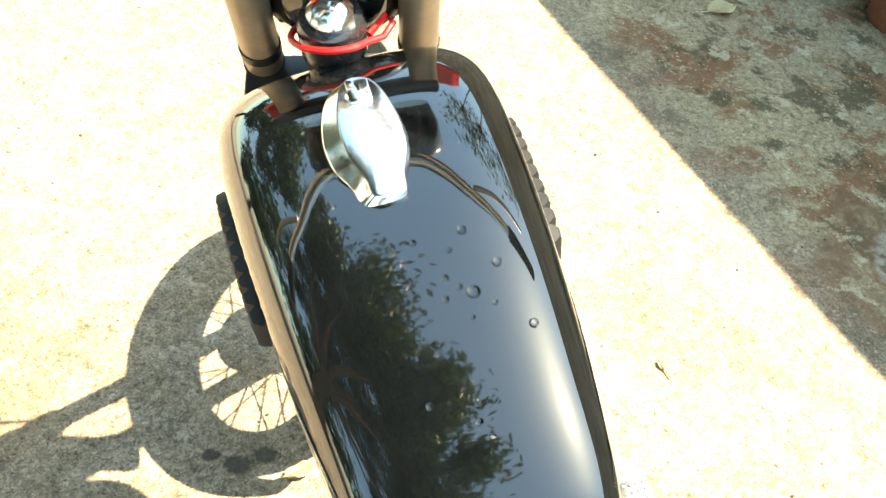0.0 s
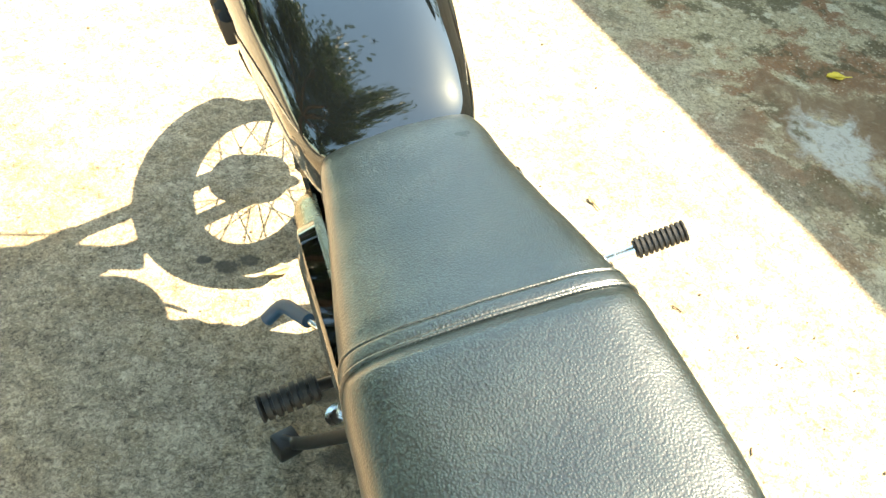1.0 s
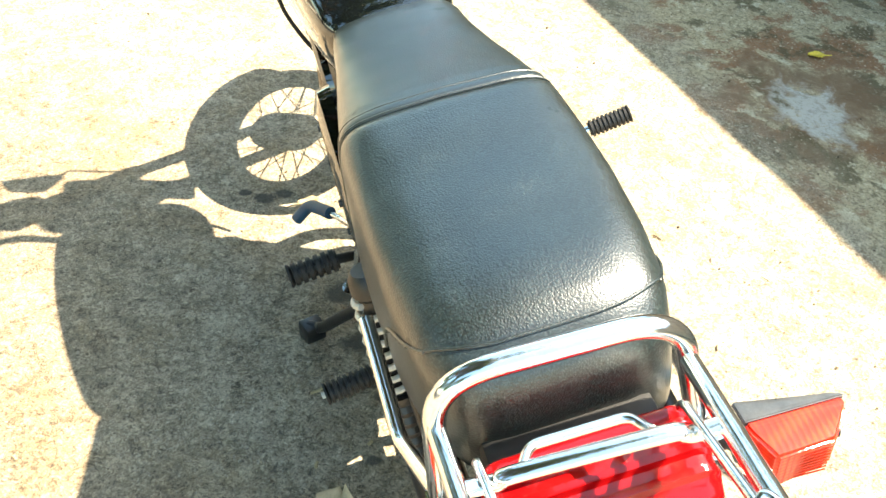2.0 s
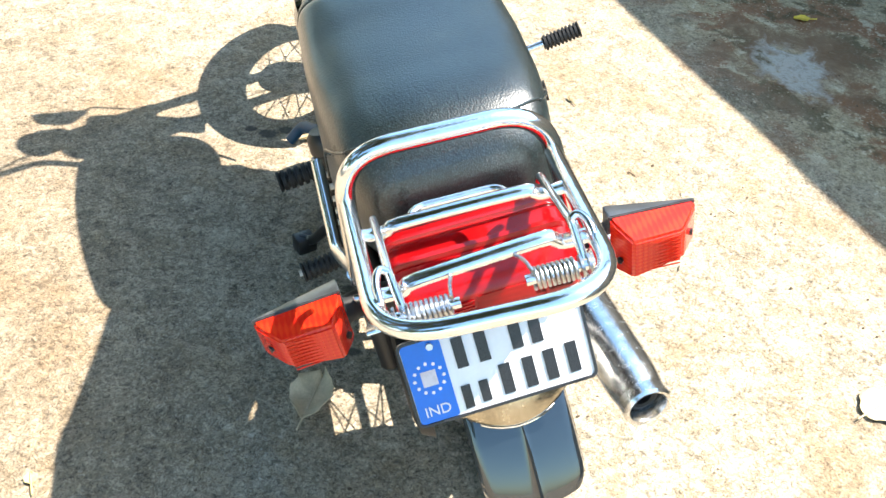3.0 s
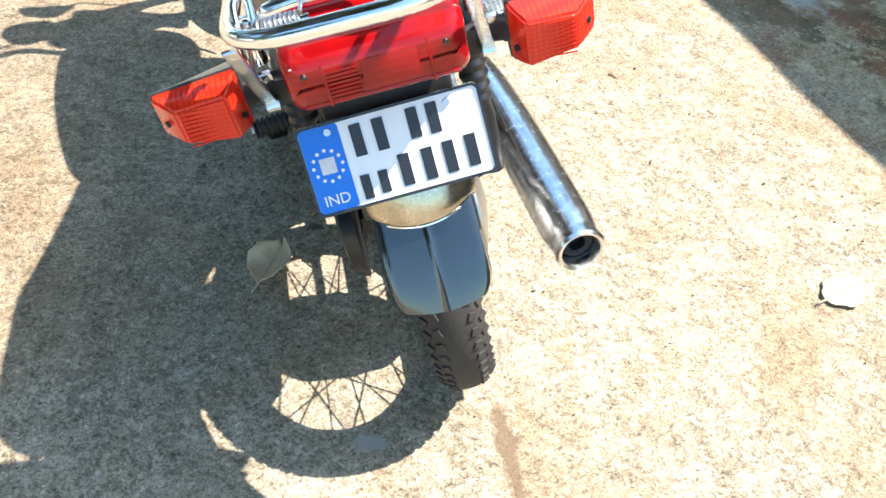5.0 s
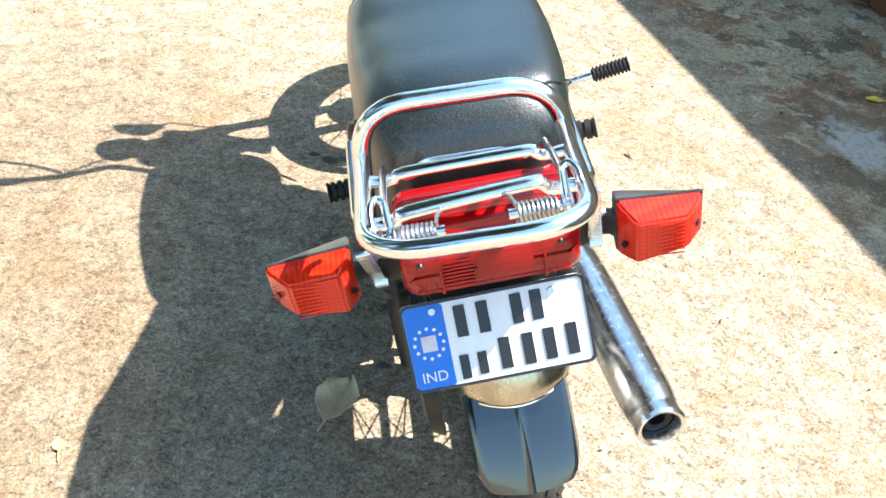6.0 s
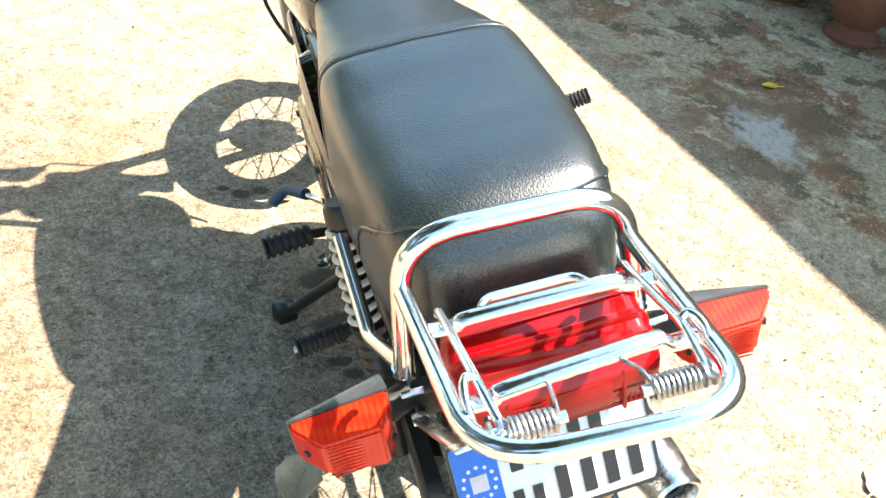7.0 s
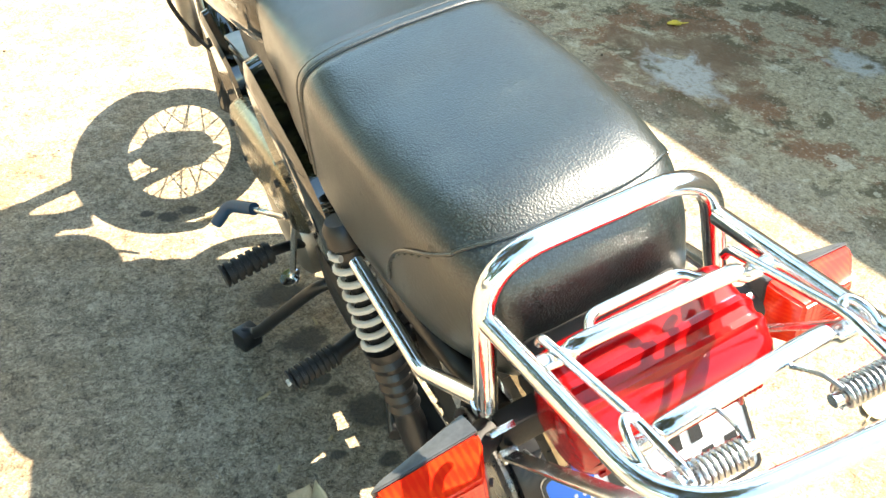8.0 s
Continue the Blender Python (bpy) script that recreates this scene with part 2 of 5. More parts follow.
def round_rect(w, h, r, n=5):
    pts = []
    for cx, cz, a in ((w / 2 - r, h / 2 - r, 0), (-w / 2 + r, h / 2 - r, 90), (-w / 2 + r, -h / 2 + r, 180), (w / 2 - r, -h / 2 + r, 270)):
        for k in range(n + 1):
            t = radians(a + 90 * k / n)
            pts.append((cx + r * math.cos(t), cz + r * math.sin(t)))
    return pts


def helix(p, q, r, turns, n=14):
    """Points of a coil from p to q."""
    p, q = Vector(p), Vector(q)
    d = (q - p).normalized()
    a = d.orthogonal().normalized()
    b = d.cross(a)
    total = int(turns * n)
    return [p + (q - p) * (i / total) + r * (math.cos(i * math.tau / n) * a + math.sin(i * math.tau / n) * b) for i in range(total + 1)]


def between(p, q):
    """The pose at p whose x axis points to q."""
    p, q = Vector(p), Vector(q)
    return Matrix.Translation(p) @ (q - p).to_track_quat("X", "Z").to_matrix().to_4x4()


def lerp(table, x):
    """Smooth reading of a table of rows (x, values...): a cubic through the rows."""
    if x <= table[0][0]:
        return table[0][1:]
    if x >= table[-1][0]:
        return table[-1][1:]
    i = max(k for k in range(len(table) - 1) if table[k][0] <= x)
    a, b = table[i], table[i + 1]
    before, after = table[max(i - 1, 0)], table[min(i + 2, len(table) - 1)]
    h = b[0] - a[0]
    t = (x - a[0]) / h
    out = []
    for p0, p1, p2, p3 in zip(before[1:], a[1:], b[1:], after[1:]):
        m1 = (p2 - p0) / (b[0] - before[0]) * h
        m2 = (p3 - p1) / (after[0] - a[0]) * h
        out.append((2 * t ** 3 - 3 * t * t + 1) * p1 + (t ** 3 - 2 * t * t + t) * m1 + (3 * t * t - 2 * t ** 3) * p2 + (t ** 3 - t * t) * m2)
    return tuple(out)


# ---- the yard ----
def ground_material():
    m = bpy.data.materials.new("rough_concrete")
    m.use_nodes = True
    nt = m.node_tree
    p = nt.nodes["Principled BSDF"]
    co = nt.nodes.new("ShaderNodeTexCoord").outputs["Object"]
    xyz = nt.nodes.new("ShaderNodeSeparateXYZ")
    nt.links.new(co, xyz.inputs[0])
    broad, mid = noise_tex(nt, 1.7, 5, 0.6, co), noise_tex(nt, 9, 6, 0.65, co, 0.6)
    fine, grit = noise_tex(nt, 60, 5, 0.7, co, 0.8), noise_tex(nt, 260, 3, 0.6, co)
    base = ramp(nt, fine, ((0.32, (0.15, 0.135, 0.10)), (0.46, (0.35, 0.32, 0.25)), (0.66, (0.54, 0.50, 0.42))))
    base = mixed(nt, ramp(nt, mid, ((0.45, (0, 0, 0)), (0.72, (0.6, 0.6, 0.6)))), base, (0.43, 0.345, 0.22))
    # chips of stone in the worn skin, each with its own grey
    v = nt.nodes.new("ShaderNodeTexVoronoi")
    v.inputs["Scale"].default_value = 100
    wob = nt.nodes.new("ShaderNodeMixRGB")
    wob.inputs[0].default_value = 0.03
    nw = nt.nodes.new("ShaderNodeTexNoise")
    nw.inputs["Scale"].default_value = 40
    nt.links.new(co, nw.inputs["Vector"])
    nt.links.new(co, wob.inputs[1])
    nt.links.new(nw.outputs["Color"], wob.inputs[2])
    nt.links.new(wob.outputs[0], v.inputs["Vector"])
    own = nt.nodes.new("ShaderNodeSeparateColor")
    nt.links.new(v.outputs["Color"], own.inputs[0])
    near = ramp(nt, v.outputs["Distance"], ((0.30, (1, 1, 1)), (0.45, (0, 0, 0))))
    pick = ramp(nt, own.outputs[0], ((0.42, (0, 0, 0)), (0.48, (1, 1, 1))))
    grey = ramp(nt, own.outputs[1], ((0.0, (0.13, 0.12, 0.10)), (0.40, (0.26, 0.245, 0.21)), (1.0, (0.66, 0.64, 0.57))))
    base = mixed(nt, calc(nt, "MULTIPLY", calc(nt, "MULTIPLY", near, pick), ramp(nt, broad, ((0.36, (0.3, 0.3, 0.3)), (0.58, (0.75, 0.75, 0.75))))), base, grey)
    clump = noise_tex(nt, 48, 7, 0.75, co, 0.3)
    base = mixed(nt, ramp(nt, clump, ((0.36, (0.30, 0.30, 0.30)), (0.44, (0, 0, 0)))), base, (0.21, 0.16, 0.10))
    # curled chaff and straw crumbs trodden into the surface
    curl = calc(nt, "ABSOLUTE", calc(nt, "SUBTRACT", noise_tex(nt, 42, 2, 0.5, co, 1.6), 0.5))
    here = ramp(nt, noise_tex(nt, 24, 3, 0.6, co), ((0.50, (0, 0, 0)), (0.58, (1, 1, 1))))
    base = mixed(nt, calc(nt, "MULTIPLY", here, ramp(nt, curl, ((0.008, (0.8, 0.8, 0.8)), (0.028, (0, 0, 0))))), base, (0.11, 0.09, 0.06))
    # pale skin of the slab, broken into blotches
    skin = noise_tex(nt, 13, 8, 0.7, co, 0.4)
    base = mixed(nt, ramp(nt, skin, ((0.47, (0, 0, 0)), (0.56, (0.5, 0.5, 0.5)))), base, (0.60, 0.555, 0.46))
    # broad tan and brown stains
    stain = noise_tex(nt, 2.6, 7, 0.68, co, 0.5)
    base = mixed(nt, ramp(nt, stain, ((0.50, (0, 0, 0)), (0.66, (0.6, 0.6, 0.6)))), base, (0.33, 0.245, 0.14))
    # small stones, each with its own tone
    st = nt.nodes.new("ShaderNodeTexVoronoi")
    st.inputs["Scale"].default_value = 150
    nt.links.new(wob.outputs[0], st.inputs["Vector"])
    tone = nt.nodes.new("ShaderNodeSeparateColor")
    nt.links.new(st.outputs["Color"], tone.inputs[0])
    stones = ramp(nt, tone.outputs[0], ((0.0, (0.77, 0.77, 0.76)), (0.5, (1.0, 1.0, 0.99)), (1.0, (1.18, 1.18, 1.17))))
    base = mixed(nt, ramp(nt, noise_tex(nt, 6, 4, 0.6, co), ((0.35, (0.5, 0.5, 0.5)), (0.6, (1, 1, 1)))), base, mixed(nt, 1.0, base, stones, "MULTIPLY"))
    # dark grit and crumbs
    speck = noise_tex(nt, 150, 4, 0.65, co, 0.5)
    base = mixed(nt, ramp(nt, speck, ((0.36, (0.5, 0.5, 0.5)), (0.46, (0, 0, 0)))), base, (0.15, 0.11, 0.065))
    base = mixed(nt, ramp(nt, grit, ((0.36, (0.25, 0.25, 0.25)), (0.46, (0, 0, 0)))), base, (0.15, 0.13, 0.10))
    base = mixed(nt, 1.0, base, (0.685, 0.635, 0.585), "MULTIPLY")
    crumb = noise_tex(nt, 46, 7, 0.72, co, 0.9)
    base = mixed(nt, 1.0, base, ramp(nt, crumb, ((0.34, (0.68, 0.67, 0.65)), (0.47, (1.0, 1.0, 1.0)), (0.64, (1.22, 1.22, 1.20)))), "MULTIPLY")
    # relief shading of small ridges and pits, put into the colour
    worm = noise_tex(nt, 80, 3, 0.55, co, 2.4)
    base = mixed(nt, 1.0, base, ramp(nt, worm, ((0.35, (0.50, 0.49, 0.47)), (0.44, (0.95, 0.95, 0.94)), (0.56, (1.05, 1.05, 1.05)), (0.65, (1.42, 1.42, 1.40)))), "MULTIPLY")
    pit_shade = ramp(nt, noise_tex(nt, 34, 4, 0.6, co, 1.2), ((0.30, (0.70, 0.69, 0.67)), (0.37, (1.0, 1.0, 1.0))))
    base = mixed(nt, 1.0, base, pit_shade, "MULTIPLY")
    # the damp strip by the wall: moss, rust-brown soil and pale scraped places
    edge = calc(nt, "ADD", xyz.outputs[0], calc(nt, "MULTIPLY", xyz.outputs[1], 0.179))
    edge = calc(nt, "ADD", edge, calc(nt, "MULTIPLY", calc(nt, "SUBTRACT", mid, 0.5), 0.5))
    damp = ramp(nt, calc(nt, "MULTIPLY_ADD", edge, 2.4, -2.45), ((0.0, (0, 0, 0)), (0.8, (1, 1, 1))))
    moss, rust, lichen = noise_tex(nt, 5.0, 10, 0.66, co, 0.2), noise_tex(nt, 3.6, 9, 0.7, co, 0.3), noise_tex(nt, 9.0, 9, 0.62, co, 0.2)
    soil = ramp(nt, fine, ((0.32, (0.15, 0.135, 0.095)), (0.5, (0.32, 0.29, 0.21)), (0.68, (0.48, 0.45, 0.35))))
    soil = mixed(nt, ramp(nt, rust, ((0.505, (0, 0, 0)), (0.56, (0.85, 0.85, 0.85)))), soil, (0.18, 0.085, 0.038))
    soil = mixed(nt, ramp(nt, moss, ((0.53, (0, 0, 0)), (0.57, (0.85, 0.85, 0.85)))), soil, (0.075, 0.066, 0.032))
    soil = mixed(nt, ramp(nt, lichen, ((0.60, (0, 0, 0)), (0.63, (0.85, 0.85, 0.85)))), soil, (0.46, 0.45, 0.38))
    soil = mixed(nt, ramp(nt, speck, ((0.36, (0.7, 0.7, 0.7)), (0.46, (0, 0, 0)))), soil, (0.10, 0.08, 0.05))
    soil = mixed(nt, calc(nt, "MULTIPLY", near, calc(nt, "MULTIPLY", pick, 0.5)), soil, grey)
    soil = mixed(nt, 1.0, soil, (1.12, 1.0, 0.82), "MULTIPLY")
    base = mixed(nt, damp, base, soil)

    def spot(x, y, rx, ry, ragged, lo, hi):
        d = calc(nt, "SQRT", calc(nt, "ADD", calc(nt, "POWER", calc(nt, "DIVIDE", calc(nt, "SUBTRACT", xyz.outputs[0], x), rx), 2.0), calc(nt, "POWER", calc(nt, "DIVIDE", calc(nt, "SUBTRACT", xyz.outputs[1], y), ry), 2.0)))
        d = calc(nt, "ADD", d, calc(nt, "MULTIPLY", calc(nt, "SUBTRACT", mid, 0.5), ragged))
        return ramp(nt, d, ((lo, (1, 1, 1)), (hi, (0, 0, 0))))

    PALE = mixed(nt, ramp(nt, lichen, ((0.38, (0, 0, 0)), (0.46, (1, 1, 1)))), soil, ramp(nt, fine, ((0.36, (0.30, 0.285, 0.24)), (0.5, (0.46, 0.445, 0.39)))))
    for x, y, rx, ry, c, lo, hi in (
        (1.25, 1.28, 0.30, 0.30, (0.17, 0.10, 0.05), 0.5, 1.2),
        (1.20, 1.24, 0.13, 0.16, PALE, 0.6, 1.05),
        (1.79, 1.13, 0.09, 0.10, PALE, 0.6, 1.05),
        (-0.334, 1.086, 0.028, 0.022, (0.035, 0.032, 0.026), 0.7, 1.0),
        (-0.376, 1.112, 0.016, 0.014, (0.04, 0.036, 0.03), 0.7, 1.0),
        (-0.290, 1.095, 0.022, 0.018, (0.05, 0.045, 0.035), 0.6, 1.0),
        (-0.205, 0.765, 0.07, 0.035, (0.06, 0.055, 0.045), 0.6, 1.1),
        (-0.18, 0.635, 0.06, 0.04, (0.06, 0.055, 0.045), 0.6, 1.1),
        (-0.13, 0.42, 0.06, 0.05, (0.06, 0.055, 0.045), 0.6, 1.1),
        (-0.202, 0.529, 0.026, 0.016, (0.05, 0.045, 0.035), 0.6, 1.1),
        (-0.179, 0.494, 0.024, 0.016, (0.05, 0.045, 0.035), 0.6, 1.1),
        (-0.152, 0.318, 0.030, 0.020, (0.05, 0.045, 0.035), 0.6, 1.1),
        (-0.223, 0.362, 0.020, 0.014, (0.06, 0.055, 0.045), 0.6, 1.1),
        (-0.176, -0.138, 0.030, 0.018, (0.30, 0.295, 0.27), 0.5, 1.0),
        (0.035, -0.19, 0.018, 0.16, (0.13, 0.085, 0.05), 0.6, 1.2),
    ):
        base = mixed(nt, calc(nt, "MULTIPLY", spot(x, y, rx, ry, 2.6, lo, hi), 0.85), base, c)
    # a broad patch left of the bike, multiplied darker and browner
    brown_patch = spot(-1.0, 0.8, 0.7, 1.3, 1.2, 0.4, 1.2)
    base = mixed(nt, brown_patch, base, mixed(nt, 1.0, base, (0.80, 0.745, 0.69), "MULTIPLY"))
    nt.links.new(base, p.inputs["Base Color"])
    p.inputs["Roughness"].default_value = 0.88
    b = nt.nodes.new("ShaderNodeBump")
    b.inputs["Strength"].default_value = 0.7
    b.inputs["Distance"].default_value = 0.006
    nt.links.new(calc(nt, "ADD", calc(nt, "ADD", calc(nt, "MULTIPLY", fine, 0.5), calc(nt, "MULTIPLY", worm, 0.8)), calc(nt, "MULTIPLY", grit, 0.4)), b.inputs["Height"])
    nt.links.new(b.outputs[0], p.inputs["Normal"])
    return m


GROUND = ground_material()


def build_ground():
    bm = bmesh.new()
    xs = sorted({*np.linspace(-3, 4, 57).tolist(), -3000, -300, -40, -8, 8, 40, 300, 3000})
    vs = [[bm.verts.new((x, y, 0.004 * noise.noise((x * 2.1, y * 2.1, 0)) * (abs(x) < 3.2 and abs(y - 0.5) < 2.6) if not (abs(x) < 0.5 and -0.3 < y < 1.7) else 0)) for x in xs] for y in xs]
    for a, b in zip(vs, vs[1:]):
        for i in range(len(xs) - 1):
            bm.faces.new((a[i], a[i + 1], b[i + 1], b[i]))
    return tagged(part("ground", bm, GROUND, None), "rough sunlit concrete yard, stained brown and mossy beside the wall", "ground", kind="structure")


build_ground()

# a wall added to throw the shade: its face runs beside the shade's edge
SHADE_A, WALL_WAY = Vector((0.655, 2.50, 0)), Vector((0.176, -0.984, 0)).normalized()
WALL_OUT = Vector((0.984, 0.176, 0)).normalized()
WALL_GAP = 1.38
WALL_H = WALL_GAP / (SUN.xy / SUN.z).dot(WALL_OUT.xy)
PLASTER = material("mossy_wall_plaster", (0.30, 0.25, 0.19), 0.9, 0, 0.6, 3, bump=0.5, bump_scale=60)


def build_wall():
    bm = bmesh.new()
    a = SHADE_A + WALL_OUT * WALL_GAP
    m = Matrix((( *WALL_WAY.xy, 0, 0), (*WALL_OUT.xy, 0, 0), (0, 0, 1, 0), (0, 0, 0, 1))).transposed()
    m.translation = a
    n = 160
    rings = []
    for i in range(n + 1):
        s = -9 + 18 * i / n
        top = WALL_H + 0.012 * noise.noise((s * 3, 0, 4)) + 0.006 * noise.noise((s * 17, 0, 2))
        rings.append([m @ Vector((s, y, z)) for y, z in ((0, -0.1), (0, top - 0.01), (0.008, top), (0.17, top), (0.18, top - 0.01), (0.18, -0.1))])
    loft(bm, rings)
    return tagged(part("wall_for_shade", bm, PLASTER, None), "dark mossy plastered wall behind the pots, added to cast the shade", "wall", kind="structure")


build_wall()

TERRACOTTA = material("weathered_terracotta", (0.16, 0.062, 0.036), 0.85, 0, 0.4, 18, bump=0.3, bump_scale=120)
SOIL = material("potting_soil", (0.03, 0.022, 0.015), 0.95, 0, 0.5, 60, bump=0.5)


def foliage_material():
    """Waxy green leaves that let some light through."""
    m = material("leaf_green", (0.030, 0.056, 0.016), 0.5, 0, 0.4, 8)
    nt = m.node_tree
    p, out = nt.nodes["Principled BSDF"], nt.nodes["Material Output"]
    glow = nt.nodes.new("ShaderNodeBsdfTranslucent")
    glow.inputs[0].default_value = (0.10, 0.16, 0.03, 1)
    mix = nt.nodes.new("ShaderNodeMixShader")
    mix.inputs[0].default_value = 0.15
    nt.links.new(p.outputs[0], mix.inputs[1])
    nt.links.new(glow.outputs[0], mix.inputs[2])
    nt.links.new(mix.outputs[0], out.inputs[0])
    return m


LEAF_GREEN = foliage_material()


def build_pot(profile, x, y, label):
    pot = tagged(new("flower_pot"), label, "pot", "pots beside the wall")
    pot.location = (x, y, 0)
    up = Matrix.Rotation(radians(-90), 4, "Y")
    bm = bmesh.new()
    r_top, h = profile[-1]
    inner = [(r_top - 0.02, h), (r_top - 0.03, h - 0.04), (0.0, h - 0.04)]
    lathe(bm, [(0.0, 0.0), *profile, *inner], up, 40)
    part("body", bm, TERRACOTTA, pot)
    bm = bmesh.new()
    lathe(bm, [(0.0, h - 0.034), (r_top - 0.034, h - 0.036), (r_top - 0.034, h - 0.039)], up, 24)
    part("soil", bm, SOIL, pot)
    bm = bmesh.new()
    rng = random.Random(int(x * 100))
    for _ in range(60):
        a, s = rng.uniform(0, math.tau), rng.uniform(0.05, 0.10)
        base = Vector((rng.uniform(-0.09, 0.09), rng.uniform(-0.09, 0.09), h + rng.uniform(0.0, 0.22)))
        d, w = Vector((math.cos(a), math.sin(a), rng.uniform(0.1, 0.7))), Vector((-math.sin(a), math.cos(a), 0))
        q = [base, base + d * s * 0.5 + w * s * 0.25, base + d * s - Vector((0, 0, s * 0.2)), base + d * s * 0.5 - w * s * 0.25]
        bm.faces.new([bm.verts.new(c) for c in q])
    part("leaves", bm, LEAF_GREEN, pot)
    return pot


STRAIGHT = ((0.105, 0.0), (0.115, 0.01), (0.135, 0.17), (0.15, 0.27), (0.165, 0.275), (0.168, 0.31), (0.165, 0.315))
FOOTED = ((0.10, 0.0), (0.105, 0.015), (0.075, 0.04), (0.07, 0.055), (0.10, 0.09), (0.14, 0.16), (0.15, 0.24), (0.165, 0.25), (0.165, 0.28))
build_pot(STRAIGHT, 1.86, 2.25, "tall weathered terracotta flower pot standing in the shade")
build_pot(STRAIGHT, 1.70, 2.56, "round brown terracotta pot standing in the shade")
build_pot(FOOTED, 1.95, 1.86, "footed terracotta pot on the damp ground")


BARK = material("bark", (0.09, 0.065, 0.045), 0.9, 0, 0.4, 6, bump=0.6, bump_scale=30)


def build_tree(x, y, fork, boughs, seed, label, leaves=4000, size=0.13, r=0.16):
    """A tapered trunk that forks into a limb for each bough, and leaves in many small sprays about the boughs."""
    rng = random.Random(seed)
    tree = tagged(new("tree"), label, "tree", "trees round the yard")
    tree.location = (x, y, 0)
    bm = bmesh.new()
    top = Vector((rng.uniform(-0.2, 0.2), rng.uniform(-0.2, 0.2), fork))
    tube(bm, spline([(0, 0, -0.1), (0.06, 0.04, fork * 0.5), top], 5), [r * (1 - 0.04 * i) for i in range(11)], 9)
    sprays = []
    for bx, by, bz, br in boughs:
        c = Vector((bx - x, by - y, bz))
        mid = top.lerp(c, 0.5) + Vector((rng.gauss(0, 0.2), rng.gauss(0, 0.2), 0.15))
        run = spline([top - Vector((0, 0, 0.2)), mid, c], 5)
        tube(bm, run, [r * (0.55 - 0.04 * i) for i in range(len(run))], 7)
        for _ in range(26):
            d = Vector((rng.gauss(0, 1), rng.gauss(0, 1), rng.gauss(0, 0.7))).normalized()
            tip = c + d * br * rng.uniform(0.45, 1.0)
            if tip.z < 1.2:
                continue
            tube(bm, [run[-3], c.lerp(tip, 0.4) + Vector((0, 0, 0.06)), tip], [r * 0.12, r * 0.08, r * 0.03], 5)
            sprays.append((tip, br * rng.uniform(0.12, 0.22)))
    part("trunk", bm, BARK, tree)
    verts, faces = [], []
    for _ in range(leaves):
        c, w = rng.choice(sprays)
        c = c + Vector((rng.gauss(0, w), rng.gauss(0, w), rng.gauss(0, w * 0.7)))
        a = Vector((rng.gauss(0, 1), rng.gauss(0, 1), rng.gauss(0, 0.5))).normalized()
        b = a.cross(Vector((rng.gauss(0, 1), rng.gauss(0, 1), rng.gauss(0, 1)))).normalized()
        s = size * rng.uniform(0.6, 1.3)
        k = len(verts)
        verts += [c - a * s, c + b * s * 0.42, c + a * s, c - b * s * 0.42]
        faces.append((k, k + 1, k + 2, k + 3))
    me = bpy.data.meshes.new("crown")
    me.from_pydata([tuple(v) for v in verts], [], faces)
    me.materials.append(LEAF_GREEN)
    crown = new("crown", me)
    crown.parent = tree
    return tree


build_tree(-4.6, 1.6, 3.2, (
    (-2.9, 4.4, 6.0, 1.2), (-2.5, 2.7, 6.0, 1.2), (-1.85, 1.2, 6.2, 1.0), (-2.0, -0.4, 6.1, 1.1), (-3.6, 0.9, 6.4, 1.4), (-4.0, 3.2, 6.2, 1.5),
    (-3.8, -1.2, 6.0, 1.4), (-4.9, 1.5, 5.4, 1.5), (-5.4, -1.0, 4.9, 1.4), (-5.4, 3.8, 4.9, 1.4), (-2.7, -2.1, 6.0, 1.1),
), 3, "broad green tree overhanging the yard", 85000, 0.075, 0.2)
for k, (x, y) in enumerate(((-9.0, -3.2), (-9.5, 2.4), (-8.2, 7.4))):
    build_tree(x, y, 1.6, ((x, y, 3.8, 2.0), (x + 0.5, y - 1.6, 2.8, 1.7), (x + 0.4, y + 1.7, 3.2, 1.8), (x + 0.8, y, 2.0, 1.4), (x, y + 0.6, 5.4, 1.4)), 20 + k, "bushy green tree along the far side of the yard", 4000, 0.2)
build_tree(-3.8, 9.0, 2.6, ((-3.6, 8.2, 5.6, 1.6), (-2.9, 8.8, 4.2, 1.3), (-5.0, 8.6, 5.0, 1.6), (-4.2, 7.6, 6.4, 1.3), (-3.0, 8.4, 2.8, 1.2)), 8, "green tree beyond the yard", 9000, 0.15, 0.2)
build_tree(4.2, 6.6, 2.6, ((3.2, 6.2, 5.6, 1.3), (4.6, 5.6, 5.2, 1.2), (2.4, 7.2, 6.2, 1.2)), 11, "thin sparse tree beyond the wall", 1300, 0.10, 0.11)
build_tree(-7.0, -6.5, 2.6, ((-7.4, -6.0, 4.4, 1.8), (-6.0, -6.4, 5.0, 1.7), (-6.8, -7.2, 6.0, 1.6), (-5.4, -6.6, 3.8, 1.4)), 14, "broad green tree behind the yard", 5000, 0.18, 0.2)



# ---- the motorcycle ----
bike = tagged(new("motorcycle"), "black and chrome two-stroke motorcycle leaning on its side stand", "motorcycle")
bike.matrix_world = pose(-0.008, 0, 0, 0, -13.7, 1.0)
R_WHEEL, REAR, BASE = 0.284, 0.09, 1.335


